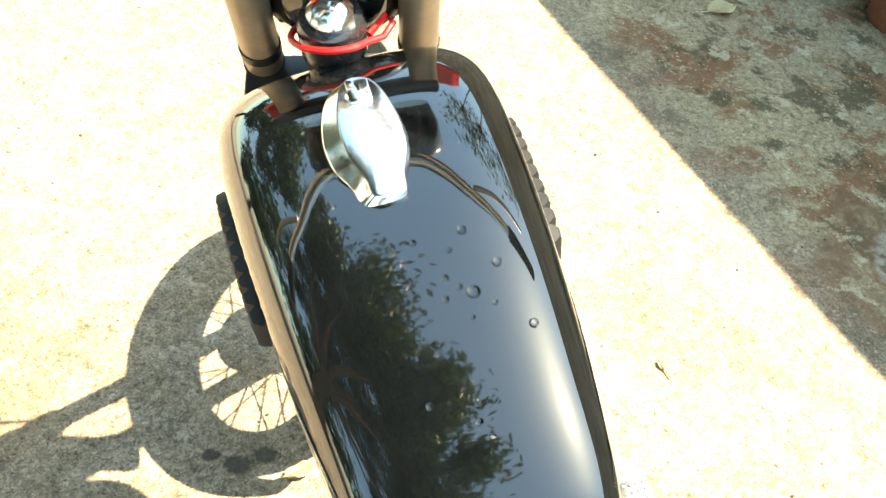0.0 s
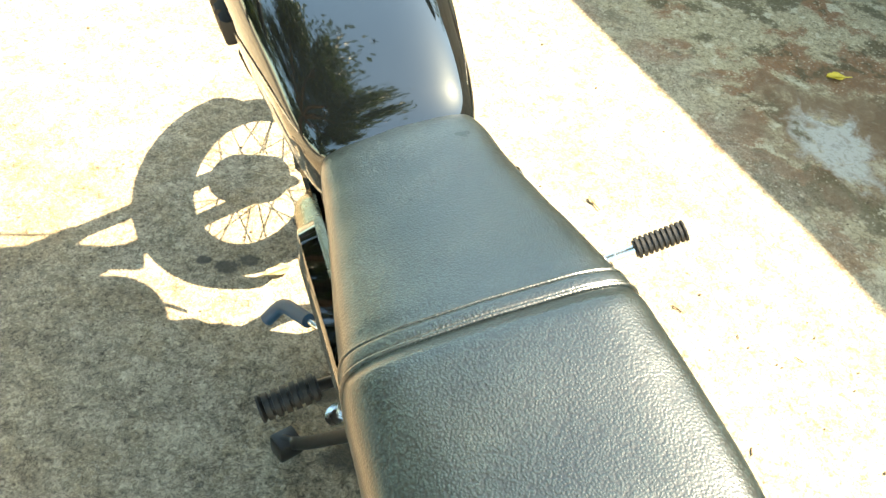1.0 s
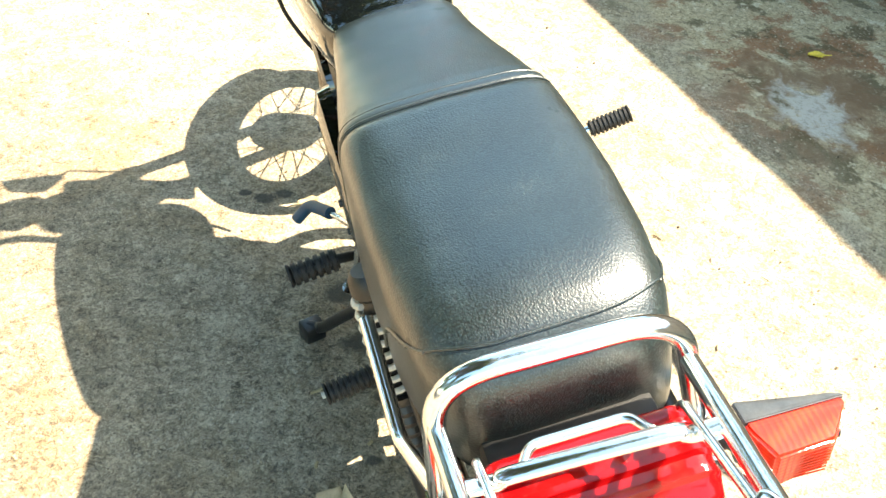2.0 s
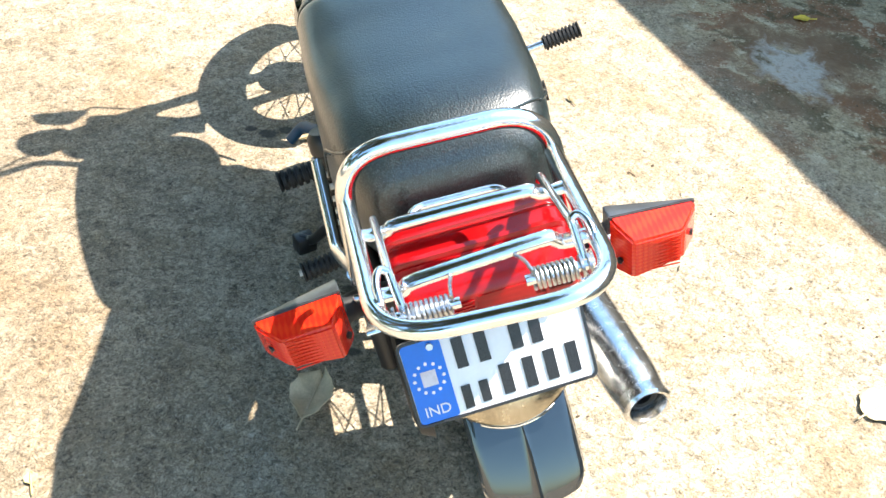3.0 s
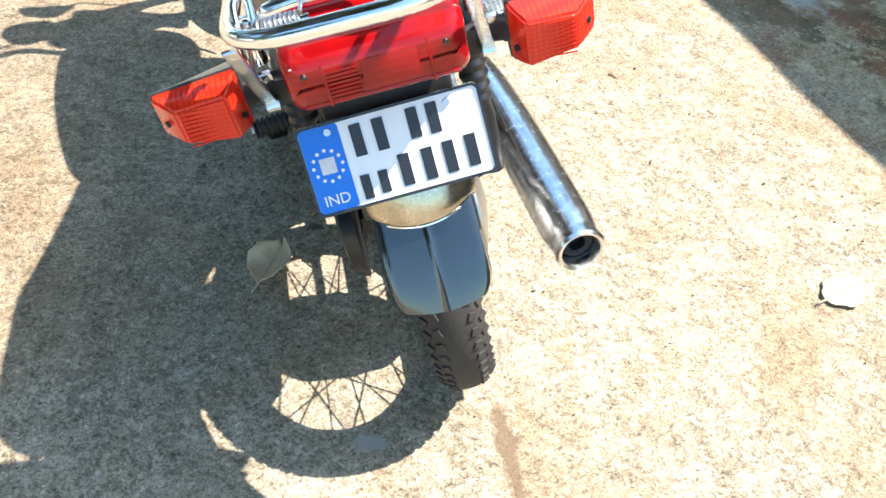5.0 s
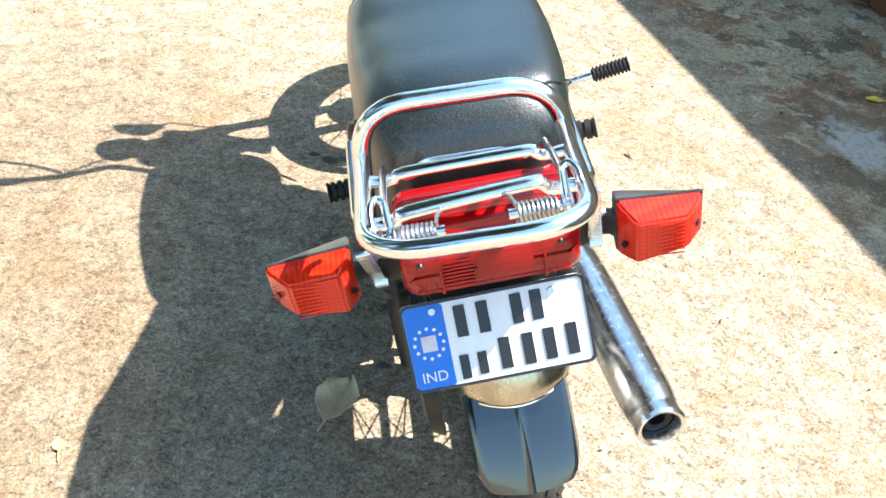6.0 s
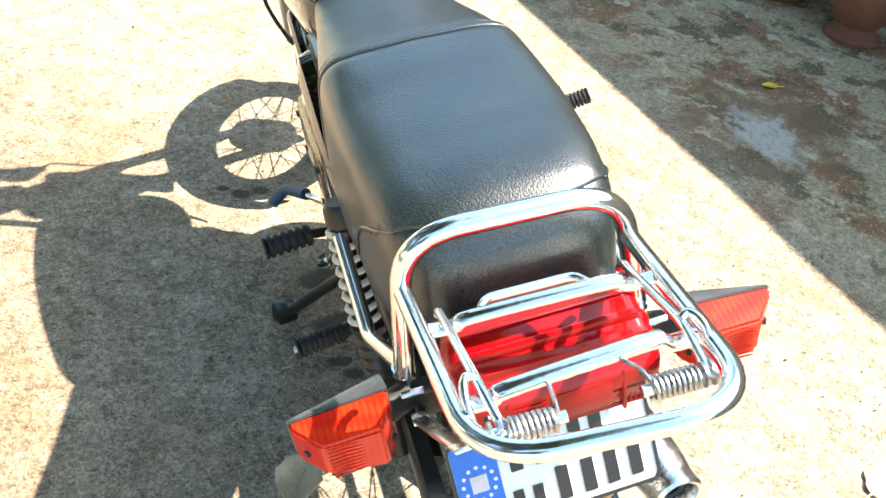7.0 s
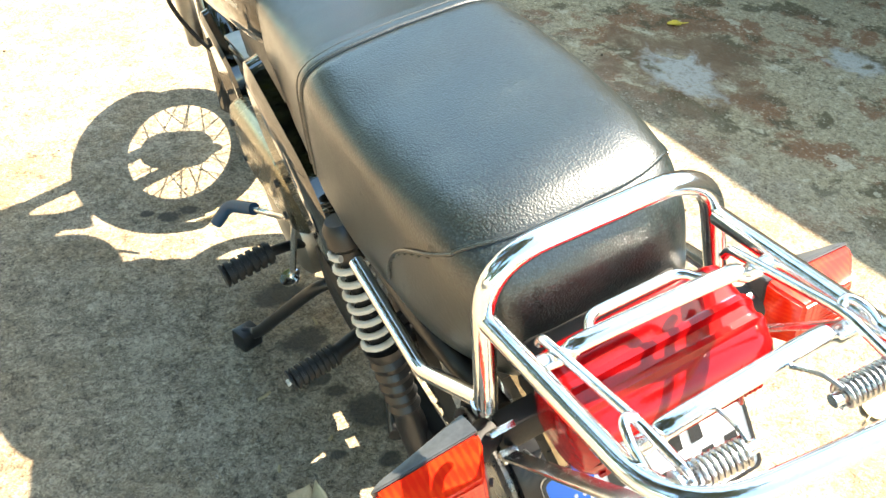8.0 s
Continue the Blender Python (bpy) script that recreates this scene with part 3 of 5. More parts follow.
def build_wheel(name, label, half, blocks, drum):
    """A spoked wheel about its own axle, which is the x axis."""
    wheel = tagged(new(name), label)
    wheel.parent = bike
    bm = bmesh.new()
    prof = []
    for k in range(17):
        a = radians(-125 + 250 * k / 16)
        prof.append((R_WHEEL - 0.040 + 0.036 * math.cos(a), half * math.sin(a)))
    lathe(bm, prof + [(R_WHEEL - 0.075, half * 0.45), (R_WHEEL - 0.075, -half * 0.45)], None, 72, True)
    if blocks:
        for i in range(64):
            for row, (off, tip) in enumerate(((-0.90, 0.55), (-0.58, 0.12), (0.58, 0.12), (0.90, 0.55))):
                a = (i + 0.5 * (row % 2)) / 64 * math.tau
                r = R_WHEEL - 0.040 + 0.036 * math.cos(math.asin(off)) + 0.001
                m = Matrix.Rotation(a, 4, "X") @ Matrix.Translation((off * half, 0, r)) @ Matrix.Rotation(off * 0.9, 4, "Y") @ Matrix.Rotation(0.35 * (1 if row % 2 else -1), 4, "Z")
                block(bm, (half * (0.30 if tip > 0.5 else 0.26), 0.0115, 0.0052 if tip > 0.5 else 0.0034), m, 0)
    part("tyre", bm, TYRE, wheel, "dusty block-tread tyre" if blocks else "")
    bm = bmesh.new()
    lathe(bm, [(0.212, -0.026), (0.216, -0.024), (0.205, -0.012), (0.201, 0), (0.205, 0.012), (0.216, 0.024), (0.212, 0.026), (0.199, 0.012), (0.195, 0), (0.199, -0.012)], None, 64, True)
    part("rim", bm, WORN_CHROME, wheel)
    bm = bmesh.new()
    lathe(bm, [(0.0, -0.065), (0.018, -0.065), (0.02, -0.05), (drum - 0.004, -0.048), (drum, -0.04), (drum, 0.030), (drum - 0.008, 0.036), (0.03, 0.045), (0.018, 0.065), (0.0, 0.065)], None, 40)
    part("hub", bm, BLACK_METAL, wheel)
    if blocks:
        bm = bmesh.new()
        lathe(bm, [(0.0, 0.030), (0.088, 0.030), (0.092, 0.040), (0.088, 0.078), (0.060, 0.086), (0.020, 0.095), (0.0, 0.095)], None, 36)
        part("brake_plate", bm, ALLOY, wheel, "dull alloy brake plate")
        bm = bmesh.new()
        lathe(bm, [(0.0, -0.066), (0.078, -0.066), (0.084, -0.060), (0.084, -0.054), (0.078, -0.048), (0.0, -0.048)], None, 36)
        part("sprocket", bm, STEEL, wheel)
    bm = bmesh.new()
    tube(bm, [(0.026, 0.0, drum - 0.004), (0.004, 0.080, 0.181)], 0.0016, 6)
    first = part("spoke", bm, STEEL, wheel)
    first.matrix_local = Matrix()
    for k in range(1, 36):
        flip = Matrix.Diagonal((-1 if k % 2 else 1, -1 if (k // 2) % 2 else 1, 1, 1))
        again("spoke", first, wheel, Matrix.Rotation(k * math.tau / 36, 4, "X") @ flip)
    return wheel


rear_wheel = build_wheel("rear_wheel", "spoked rear wheel with a worn chrome rim", 0.042, True, 0.096)
rear_wheel.location = (0.008, REAR, R_WHEEL)
front_wheel = build_wheel("front_wheel", "spoked front wheel with a worn chrome rim", 0.036, False, 0.076)
# the bars are turned to the other side from the stand
PIVOT, AXIS = Vector((0, 1.055, 0.90)), Vector((0, -0.27, 0.616)).normalized()
STEERED = Matrix.Translation(PIVOT) @ Matrix.Rotation(radians(-14), 4, AXIS) @ Matrix.Translation(-PIVOT)
front_wheel.matrix_local = STEERED @ pose(0, BASE, R_WHEEL)

# tank: halves of the width, top, widest height and bottom along its length
TANK = (
    (0.532, 0.045, 0.772, 0.750, 0.71), (0.545, 0.076, 0.787, 0.755, 0.69), (0.58, 0.094, 0.806, 0.760, 0.675), (0.66, 0.108, 0.830, 0.766, 0.66),
    (0.78, 0.124, 0.852, 0.772, 0.648), (0.90, 0.135, 0.859, 0.777, 0.645), (1.00, 0.138, 0.853, 0.778, 0.65),
    (1.05, 0.127, 0.836, 0.774, 0.665), (1.085, 0.098, 0.809, 0.768, 0.685), (1.100, 0.066, 0.794, 0.764, 0.70), (1.106, 0.035, 0.782, 0.76, 0.72),
)


TANK_TOP, TANK_SIDE = 3.1, 3.7


def power(x, e):
    return math.copysign(abs(x) ** e, x)


def oval(v, half, top, mid, low, n_top, n_side, count=48):
    ring = []
    for k in range(count):
        a = k * math.tau / count
        c, s = math.cos(a), math.sin(a)
        up = top - mid if s > 0 else mid - low
        ring.append(Vector((half * power(c, 2 / n_side), v, mid + up * power(s, 2 / n_top))))
    return ring


def build_tank():
    bm = bmesh.new()
    rings = []
    for i in range(61):
        t = i / 60
        v = 0.532 + 0.574 * (0.5 - 0.5 * math.cos(math.pi * t))
        rings.append(oval(v, *lerp(TANK, v), TANK_TOP, TANK_SIDE, 72))
    loft(bm, rings)
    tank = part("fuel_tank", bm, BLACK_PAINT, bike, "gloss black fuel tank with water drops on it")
    # filler cap: chrome, long and faceted, with a lock flap at its front and a hinge at its rear
    cap = Matrix.Translation((0.0, 0.0, 0.0))
    bm = bmesh.new()
    outline = ((0.018, -0.085), (0.026, -0.075), (0.029, -0.058), (0.043, -0.03), (0.047, 0.0), (0.043, 0.03), (0.034, 0.056), (0.022, 0.072), (0.010, 0.078))
    loop = [(p.x, p.y) for p in spline([Vector((x, y, 0)) for x, y in outline] + [Vector((-x, y, 0)) for x, y in reversed(outline)], 3, True)]
    tilt = pose(-0.005, 0.906, 0.857, 9, 7, 0) @ Matrix.Diagonal((0.78, 0.84, 0.9, 1))
    rings = []
    for k, shift, lengthwise, z in ((1.0, 0, 1.0, -0.012), (1.0, 0, 1.0, 0.006), (0.99, 0, 0.995, 0.0075), (0.96, 0, 0.985, 0.0085), (0.76, 0.006, 0.955, 0.0195), (0.74, 0.006, 0.945, 0.0205), (0.68, 0.006, 0.92, 0.0212), (0.3, 0.006, 0.5, 0.0222)):
        rings.append([tilt @ Vector((x * k + shift, y * lengthwise, z)) for x, y in loop])
    loft(bm, rings)
    part("fuel_cap", bm, CHROME, tank, "chrome locking fuel cap")
    bm = bmesh.new()
    block(bm, (0.026, 0.030, 0.005), tilt @ pose(0.004, 0.050, 0.025, 3, 0, 0), 0.002)
    part("lock_flap", bm, CHROME, tank)
    bm = bmesh.new()
    block(bm, (0.0025, 0.010, 0.002), tilt @ pose(0.003, 0.054, 0.0275, 0, 0, 15), 0)
    part("keyhole", bm, BLACK_METAL, tank)
    bm = bmesh.new()
    block(bm, (0.034, 0.014, 0.008), tilt @ pose(0, -0.090, -0.002), 0.002)
    part("hinge", bm, BLACK_METAL, tank)
    # a raised pressed line each side of the cap, and the ribbed rubber knee pads
    for s in (-1, 1):
        bm = bmesh.new()
        rings = []
        for k in range(37):
            y = 0.808 + 0.170 * k / 36
            half = lerp(TANK, y)[0]
            out = 0.0115 if k % 4 else 0.005
            tall = 0.0235 * (1 - 0.35 * abs(k / 18 - 1) ** 6)
            rings.append([Vector((s * (half + a), y, 0.764 + b)) for a, b in ((-0.008, -tall), (out - 0.002, -tall), (out, -tall + 0.003), (out, tall - 0.003), (out - 0.002, tall), (-0.008, tall))])
        loft(bm, rings)
        part("knee_pad", bm, RUBBER, tank, "ribbed black rubber knee pad")
        bm = bmesh.new()
        top, low = [], []
        for k in range(13):
            y = 0.58 + 0.20 * k / 12
            half, tw, mid, lw = lerp(TANK, y)
            ang = radians(14 - 12 * k / 12)
            wide = 0.26 * (1 - k / 12) ** 0.8 + 0.01
            for row, a in ((top, ang + wide), (low, ang - wide)):
                c, q = math.cos(a), math.sin(a)
                up = tw - mid if q > 0 else mid - lw
                row.append(Vector((s * (half * power(c, 2 / TANK_SIDE) + 0.0012), y, mid + up * power(q, 2 / TANK_TOP))))
        loft(bm, [top, low], caps=False, closed=False)
        part("stripe", bm, SILVER_FILM, tank, "silver tank stripe")
    return tank


tank = build_tank()

DROPS = ((0.045, 0.79, 0.004), (0.037, 0.735, 0.0055), (0.072, 0.70, 0.004), (0.005, 0.79, 0.003), (0.062, 0.755, 0.004), (0.02, 0.752, 0.003), (0.03, 0.775, 0.0025), (0.015, 0.735, 0.003), (0.028, 0.742, 0.0025), (0.05, 0.722, 0.002), (0.03, 0.715, 0.002), (-0.02, 0.66, 0.003), (0.01, 0.64, 0.003))


def tank_top(x, v):
    half, top, mid, low = lerp(TANK, v)
    return mid + (top - mid) * (1 - min(1, abs(x) / half) ** TANK_SIDE) ** (1 / TANK_TOP)


WATER = bpy.data.materials.new("water")
WATER.use_nodes = True
WATER.node_tree.nodes["Principled BSDF"].inputs["Transmission Weight"].default_value = 1.0
WATER.node_tree.nodes["Principled BSDF"].inputs["Roughness"].default_value = 0.0
WATER.node_tree.nodes["Principled BSDF"].inputs["IOR"].default_value = 1.33
for x, v, r in DROPS:
    bm = bmesh.new()
    bmesh.ops.create_uvsphere(bm, u_segments=12, v_segments=8, radius=r)
    for q in bm.verts:
        q.co.z *= 0.45
    bmesh.ops.translate(bm, verts=bm.verts, vec=(x, v, tank_top(x, v) + 0.0003))
    part("water_drop", bm, WATER, tank)

# seat: half width, top and bottom along its length; a low front and a raised rear with a rib between
SEAT = (
    (-0.0930, 0.050, 0.786, 0.745), (-0.0905, 0.068, 0.806, 0.724), (-0.083, 0.084, 0.825, 0.714), (-0.070, 0.0945, 0.840, 0.708), (-0.055, 0.101, 0.8505, 0.704), (-0.035, 0.107, 0.858, 0.700), (0.0, 0.112, 0.861, 0.694), (0.05, 0.116, 0.858, 0.695), (0.15, 0.118, 0.853, 0.684),
    (0.22, 0.117, 0.853, 0.684), (0.243, 0.116, 0.8515, 0.685), (0.2565, 0.1145, 0.8445, 0.686), (0.261, 0.1145, 0.8465, 0.687), (0.271, 0.1135, 0.8455, 0.688), (0.277, 0.1125, 0.8405, 0.688), (0.296, 0.110, 0.8365, 0.689),
    (0.40, 0.097, 0.811, 0.69), (0.48, 0.087, 0.796, 0.695), (0.535, 0.080, 0.787, 0.70), (0.561, 0.070, 0.778, 0.705), (0.572, 0.052, 0.766, 0.715),
)


SEAT_WIDER, SEAT_OFFSET = 0.001, 0.004


def seat_edge(v):
    """How square the section is: rounder towards the rear."""
    return 8.0 - 3.2 * min(1.0, max(0.0, (0.09 - v) / 0.15))


def seat_flare(v):
    return 0.11 - 0.07 * min(1.0, max(0.0, (0.02 - v) / 0.09))


def seat_ring(v, grow=0.0):
    half, top, low = lerp(SEAT, v)
    half += SEAT_WIDER
    mid, edge = 0.5 * (top + low), seat_edge(v)
    ring = []
    for k in range(88):
        a = k * math.tau / 88
        c, s = math.cos(a), math.sin(a)
        x = (half + grow) * power(c, 2 / edge)
        z = mid + (0.5 * (top - low) + grow) * power(s, 2 / edge)
        x *= 1 + seat_flare(v) * (top - z) / (top - low)
        if s > 0:
            z += 0.009 * (1 - (x / (half * 1.06)) ** 2) - 0.005
        crease = 0.0016 * noise.noise((x * 16, v * 9, z * 16)) + 0.0008 * noise.noise((x * 40, v * 22, z * 40))
        lean = 0.05 * max(0.0, 0.85 - z) * min(1.0, max(0.0, (0.03 - v) / 0.11))
        ring.append(Vector((x + SEAT_OFFSET + crease * c, v - lean, z + crease * s)))
    return ring


def build_seat():
    bm = bmesh.new()
    vs = sorted({*[-0.093 + 0.665 * i / 150 for i in range(151)], *[row[0] for row in SEAT], -0.0925, -0.0918, 0.5715, 0.569})
    loft(bm, [seat_ring(v) for v in vs])
    seat = part("seat", bm, VINYL, bike, "black grained vinyl dual seat, dusty and creased")
    # the rib's welts, the seam round the rear, and its stitches
    for v, r in ((0.2760, 0.0016), (0.2580, 0.0022)):
        bm = bmesh.new()
        ring = [p for p in seat_ring(v, 0.0004) if p.z > 0.715]
        ring.sort(key=lambda p: math.atan2(p.z - 0.715, p.x))
        tube(bm, ring, r, 8)
        part("seam", bm, VINYL, seat)
    bm = bmesh.new()
    side = []
    for v, z in ((0.060, 0.735), (0.052, 0.764), (0.035, 0.789), (0.010, 0.810), (-0.013, 0.824)):
        half, top, low = lerp(SEAT, v)
        flare = (half + SEAT_WIDER + 0.0006) * (1 - abs((2 * z - top - low) / (top - low)) ** seat_edge(v)) ** (1 / seat_edge(v)) * (1 + seat_flare(v) * (top - z) / (top - low))
        side.append(Vector((SEAT_OFFSET - flare, v, z)))
    back = []
    for k in range(36, 7, -1):
        across = abs(seat_ring(-0.06)[k].x - SEAT_OFFSET) / 0.1
        back.append(seat_ring(-0.061 + 0.030 * min(1.0, across) ** 4, 0.0006)[k])
    run = spline(side + back + [Vector((2 * SEAT_OFFSET - p.x, p.y, p.z)) for p in reversed(side)], 4)
    tube(bm, run, 0.0016, 8)
    part("piping", bm, VINYL, seat)
    bm = bmesh.new()
    for p, q in zip(run[2:-2:2], run[3:-1:2]):
        m = between((p + q) / 2 + Vector((0, 0, -0.0045)), q + Vector((0, 0, -0.0045)))
        block(bm, (0.0034, 0.0014, 0.0010), m, 0)
    tagged(part("stitching", bm, STITCH, seat), kind="stuff")
    return seat


build_seat()

# rear carrier: grab hoop, rail, joggled slats and a sprung clamp
carrier = tagged(new("carrier"), "chrome rear carrier with a sprung clamp")
carrier.parent = bike
bm = bmesh.new()
hoop = rounded([(-0.117, -0.110, 0.738), (-0.1000, -0.103, 0.8875), (0.0865, -0.109, 0.8835), (0.108, -0.110, 0.738)], 0.050, 10)
tube(bm, hoop, 0.0094, 18)
for x in (-0.117, 0.108):
    tube(bm, [(x, -0.108, 0.744), (x, -0.108, 0.736)], 0.0108, 16)
part("grab_hoop", bm, CHROME, carrier)
bm = bmesh.new()
rail = rounded([(-0.1055, -0.113, 0.838), (-0.1025, -0.318, 0.8835), (0.0715, -0.344, 0.8985), (0.0905, -0.120, 0.839)], 0.055, 10)
tube(bm, rail, 0.0078, 18)
part("rail", bm, CHROME, carrier)
for run in (
    [(-0.104, -0.168, 0.849), (-0.088, -0.169, 0.8465), (-0.074, -0.171, 0.8485), (-0.064, -0.172, 0.854), (0.040, -0.182, 0.8605), (0.051, -0.184, 0.859), (0.060, -0.185, 0.8545), (0.087, -0.186, 0.857)],
    [(-0.102, -0.262, 0.871), (-0.088, -0.262, 0.869), (-0.075, -0.263, 0.871), (-0.064, -0.264, 0.878), (0.032, -0.266, 0.886), (0.044, -0.266, 0.884), (0.053, -0.266, 0.877), (0.079, -0.266, 0.877)],
):
    bm = bmesh.new()
    tube(bm, spline(run, 4), 0.0070, 14, flat=0.76)
    part("slat", bm, CHROME, carrier, "flattened chrome cross tube, joggled at its ends")
bm = bmesh.new()
loop = rounded([(-0.066, -0.172, 0.850), (-0.058, -0.168, 0.847), (-0.047, -0.151, 0.8465), (0.028, -0.152, 0.845), (0.035, -0.167, 0.847), (0.044, -0.182, 0.857)], 0.008, 6)
tube(bm, loop, 0.0042, 12)
part("clamp_handle", bm, CHROME, carrier)
for s, tip, knee, end in ((-1, (-0.0855, -0.152, 0.850), (-0.0835, -0.258, 0.884), (-0.0800, -0.300, 0.884)), (1, (0.0655, -0.160, 0.853), (0.0625, -0.262, 0.889), (0.0570, -0.306, 0.892))):
    tip, knee, end = Vector(tip), Vector(knee), Vector(end)
    bm = bmesh.new()
    tube(bm, rounded([tip - Vector((0, -0.004, 0.010)), tip, knee, end], 0.010, 5), 0.0037, 12)
    turn = [knee + Vector((0.0, 0.004, 0.001)), knee + Vector((s * 0.007, 0.006, 0.003)), knee + Vector((s * 0.012, -0.006, 0.001)), knee + Vector((s * 0.012, -0.024, -0.010))]
    tube(bm, spline(turn, 5), 0.0034, 10)
    part("clamp_arm", bm, CHROME, carrier, "bent chrome clamp rod")
    p = Vector((-0.0780, -0.298, 0.881)) if s < 0 else Vector((0.0500, -0.306, 0.889))
    q = Vector((-0.0440, -0.301, 0.882)) if s < 0 else Vector((0.0180, -0.304, 0.888))
    bm = bmesh.new()
    tube(bm, helix(p, q, 0.0076, 9), 0.0016, 7)
    tail = spline([q + Vector((0, 0, 0.0078)), q + Vector((-0.002 * s, 0.014, 0.006)), q + Vector((-0.006 * s, 0.034, -0.006))], 5)
    tube(bm, tail, 0.0016, 7)
    part("spring", bm, STEEL, carrier, "coiled steel clamp spring")
    bm = bmesh.new()
    tube(bm, [p + Vector((0.012 * s, 0, 0)), q - Vector((0.006 * s, 0, 0))], 0.0044, 10)
    part("pivot_pin", bm, CHROME, carrier)
    bm = bmesh.new()
    for k in (0.003, 0.009):
        tube(bm, [p + Vector((k * s, 0, 0)), p + Vector(((k + 0.0022) * s, 0, 0))], 0.0088, 14)
    part("washer", bm, STEEL, carrier)
# stays forward to the shock mounts, hanging brackets and struts up to the rail's corners
for s in (-1, 1):
    bm = bmesh.new()
    stay = rounded([(s * 0.136, 0.118, 0.712), (s * 0.136, -0.020, 0.695), (s * 0.118, -0.104, 0.742)], 0.012, 5)
    tube(bm, stay, 0.0078, 14)
    part("stay", bm, CHROME, carrier)
    bm = bmesh.new()
    block(bm, (0.022, 0.006, 0.048), pose(s * 0.116, -0.122, 0.718, 32, 0, 0), 0.0015)
    part("bracket", bm, WORN_CHROME, carrier, "pitted chrome hanging bracket")
    bm = bmesh.new()
    foot, head = Vector((s * 0.115, -0.136, 0.700)), Vector((-0.106, -0.292, 0.866) if s < 0 else (0.086, -0.262, 0.864))
    mid = foot.lerp(head, 0.5)
    block(bm, ((head - foot).length, 0.013, 0.004), between(mid, head), 0.0012)
    tube(bm, [foot + Vector((s * 0.006, 0, 0)), foot - Vector((s * 0.008, 0, 0))], 0.0065, 6)
    part("strut", bm, WORN_CHROME, carrier, "flat rust-flecked carrier strut")

# tail lamp
lamp_thing = tagged(new("tail_lamp"), "large red plastic tail lamp under the carrier")
lamp_thing.parent = bike
LENS = (
    (-0.128, 0.078, 0.738, 0.798), (-0.131, 0.083, 0.724, 0.805), (-0.135, 0.086, 0.717, 0.808), (-0.145, 0.087, 0.714, 0.808), (-0.148, 0.087, 0.713, 0.801), (-0.163, 0.088, 0.713, 0.797),
    (-0.165, 0.088, 0.713, 0.802), (-0.170, 0.088, 0.714, 0.802), (-0.172, 0.088, 0.714, 0.796), (-0.180, 0.088, 0.716, 0.793), (-0.182, 0.088, 0.717, 0.797), (-0.186, 0.088, 0.719, 0.796), (-0.188, 0.088, 0.720, 0.790),
    (-0.198, 0.086, 0.726, 0.784), (-0.204, 0.082, 0.733, 0.778), (-0.207, 0.074, 0.742, 0.770),
)
bm = bmesh.new()
for inset in (0.0, 0.003):
    old = set(bm.faces)
    rings = []
    for v, half, lo, hi in LENS:
        shift = inset if v > -0.146 else -inset
        rings.append([Vector((x, v - shift, 0.5 * (lo + hi) + z)) for x, z in round_rect(2 * (half - inset), hi - lo - 2 * inset, 0.016 - inset)])
    loft(bm, rings)
    if inset:
        bmesh.ops.reverse_faces(bm, faces=[f for f in bm.faces if f not in old])
lens = part("lens", bm, RED_LENS, lamp_thing, "glossy red lens with stepped ridges")
bm = bmesh.new()
block(bm, (0.160, 0.004, 0.058), pose(0, -0.139, 0.762, -6), 0.002)
for x in (-0.048, 0.048):
    block(bm, (0.003, 0.044, 0.046), pose(x, -0.163, 0.757), 0.001)
block(bm, (0.150, 0.040, 0.003), pose(0, -0.162, 0.730), 0.001)
part("reflector", bm, PALE_GREY, lamp_thing, "pale reflector inside the lens")
bm = bmesh.new()
tube(bm, [(0, -0.141, 0.762), (0, -0.168, 0.762)], [0.012, 0.009], 12)
part("bulb", bm, CHROME, lamp_thing)
# moulded prisms: fine flutes on the side panels, a raised window between two uprights
bm = bmesh.new()
block(bm, (0.0016, 0.0016, 0.040), None, 0)
flute = part("flute", bm, RED_LENS, lens)
spots = [x for k in range(6) for x in (-0.080 + 0.0048 * k, 0.080 - 0.0048 * k)]
for k, x in enumerate(spots):
    m = pose(x, -0.2050 + 0.9 * max(0, abs(x) - 0.070), 0.756, -8)
    if k:
        again("flute", flute, lens, m)
    else:
        flute.matrix_local = m
bm = bmesh.new()
for x in (-0.050, 0.050):
    block(bm, (0.0034, 0.008, 0.044), pose(x, -0.2048, 0.755, -8), 0.001)
for k in range(8):
    block(bm, (0.030, 0.0016, 0.0022), pose(-0.033, -0.2076, 0.738 + 0.0045 * k, -6), 0)
block(bm, (0.054, 0.0036, 0.030), pose(0.012, -0.2070, 0.758, -6), 0.0012)
block(bm, (0.150, 0.006, 0.004), pose(0, -0.2035, 0.734, -20), 0.001)
part("lens_rib", bm, RED_LENS, lens)
for x in (-0.068, 0.066):
    bm = bmesh.new()
    tube(bm, [(x, -0.198, 0.772), (x, -0.2075, 0.768)], 0.0034, 12)
    part("screw", bm, BLACK_METAL, lamp_thing)
bm = bmesh.new()
# besides the bracket, black boxes stand in for shade behind and under the lens
block(bm, (0.150, 0.050, 0.075), pose(0, -0.102, 0.735, 0, 0, 0), 0.01)
block(bm, (0.140, 0.03, 0.06), pose(0, -0.126, 0.690, -20, 0, 0), 0.008)
block(bm, (0.225, 0.024, 0.034), pose(-0.003, -0.118, 0.706, 0, 0, 0), 0.006)
part("housing", bm, SOOT_AND_SHADE, lamp_thing, "black lamp bracket, filled out to darken the shaded gap round the lamp")
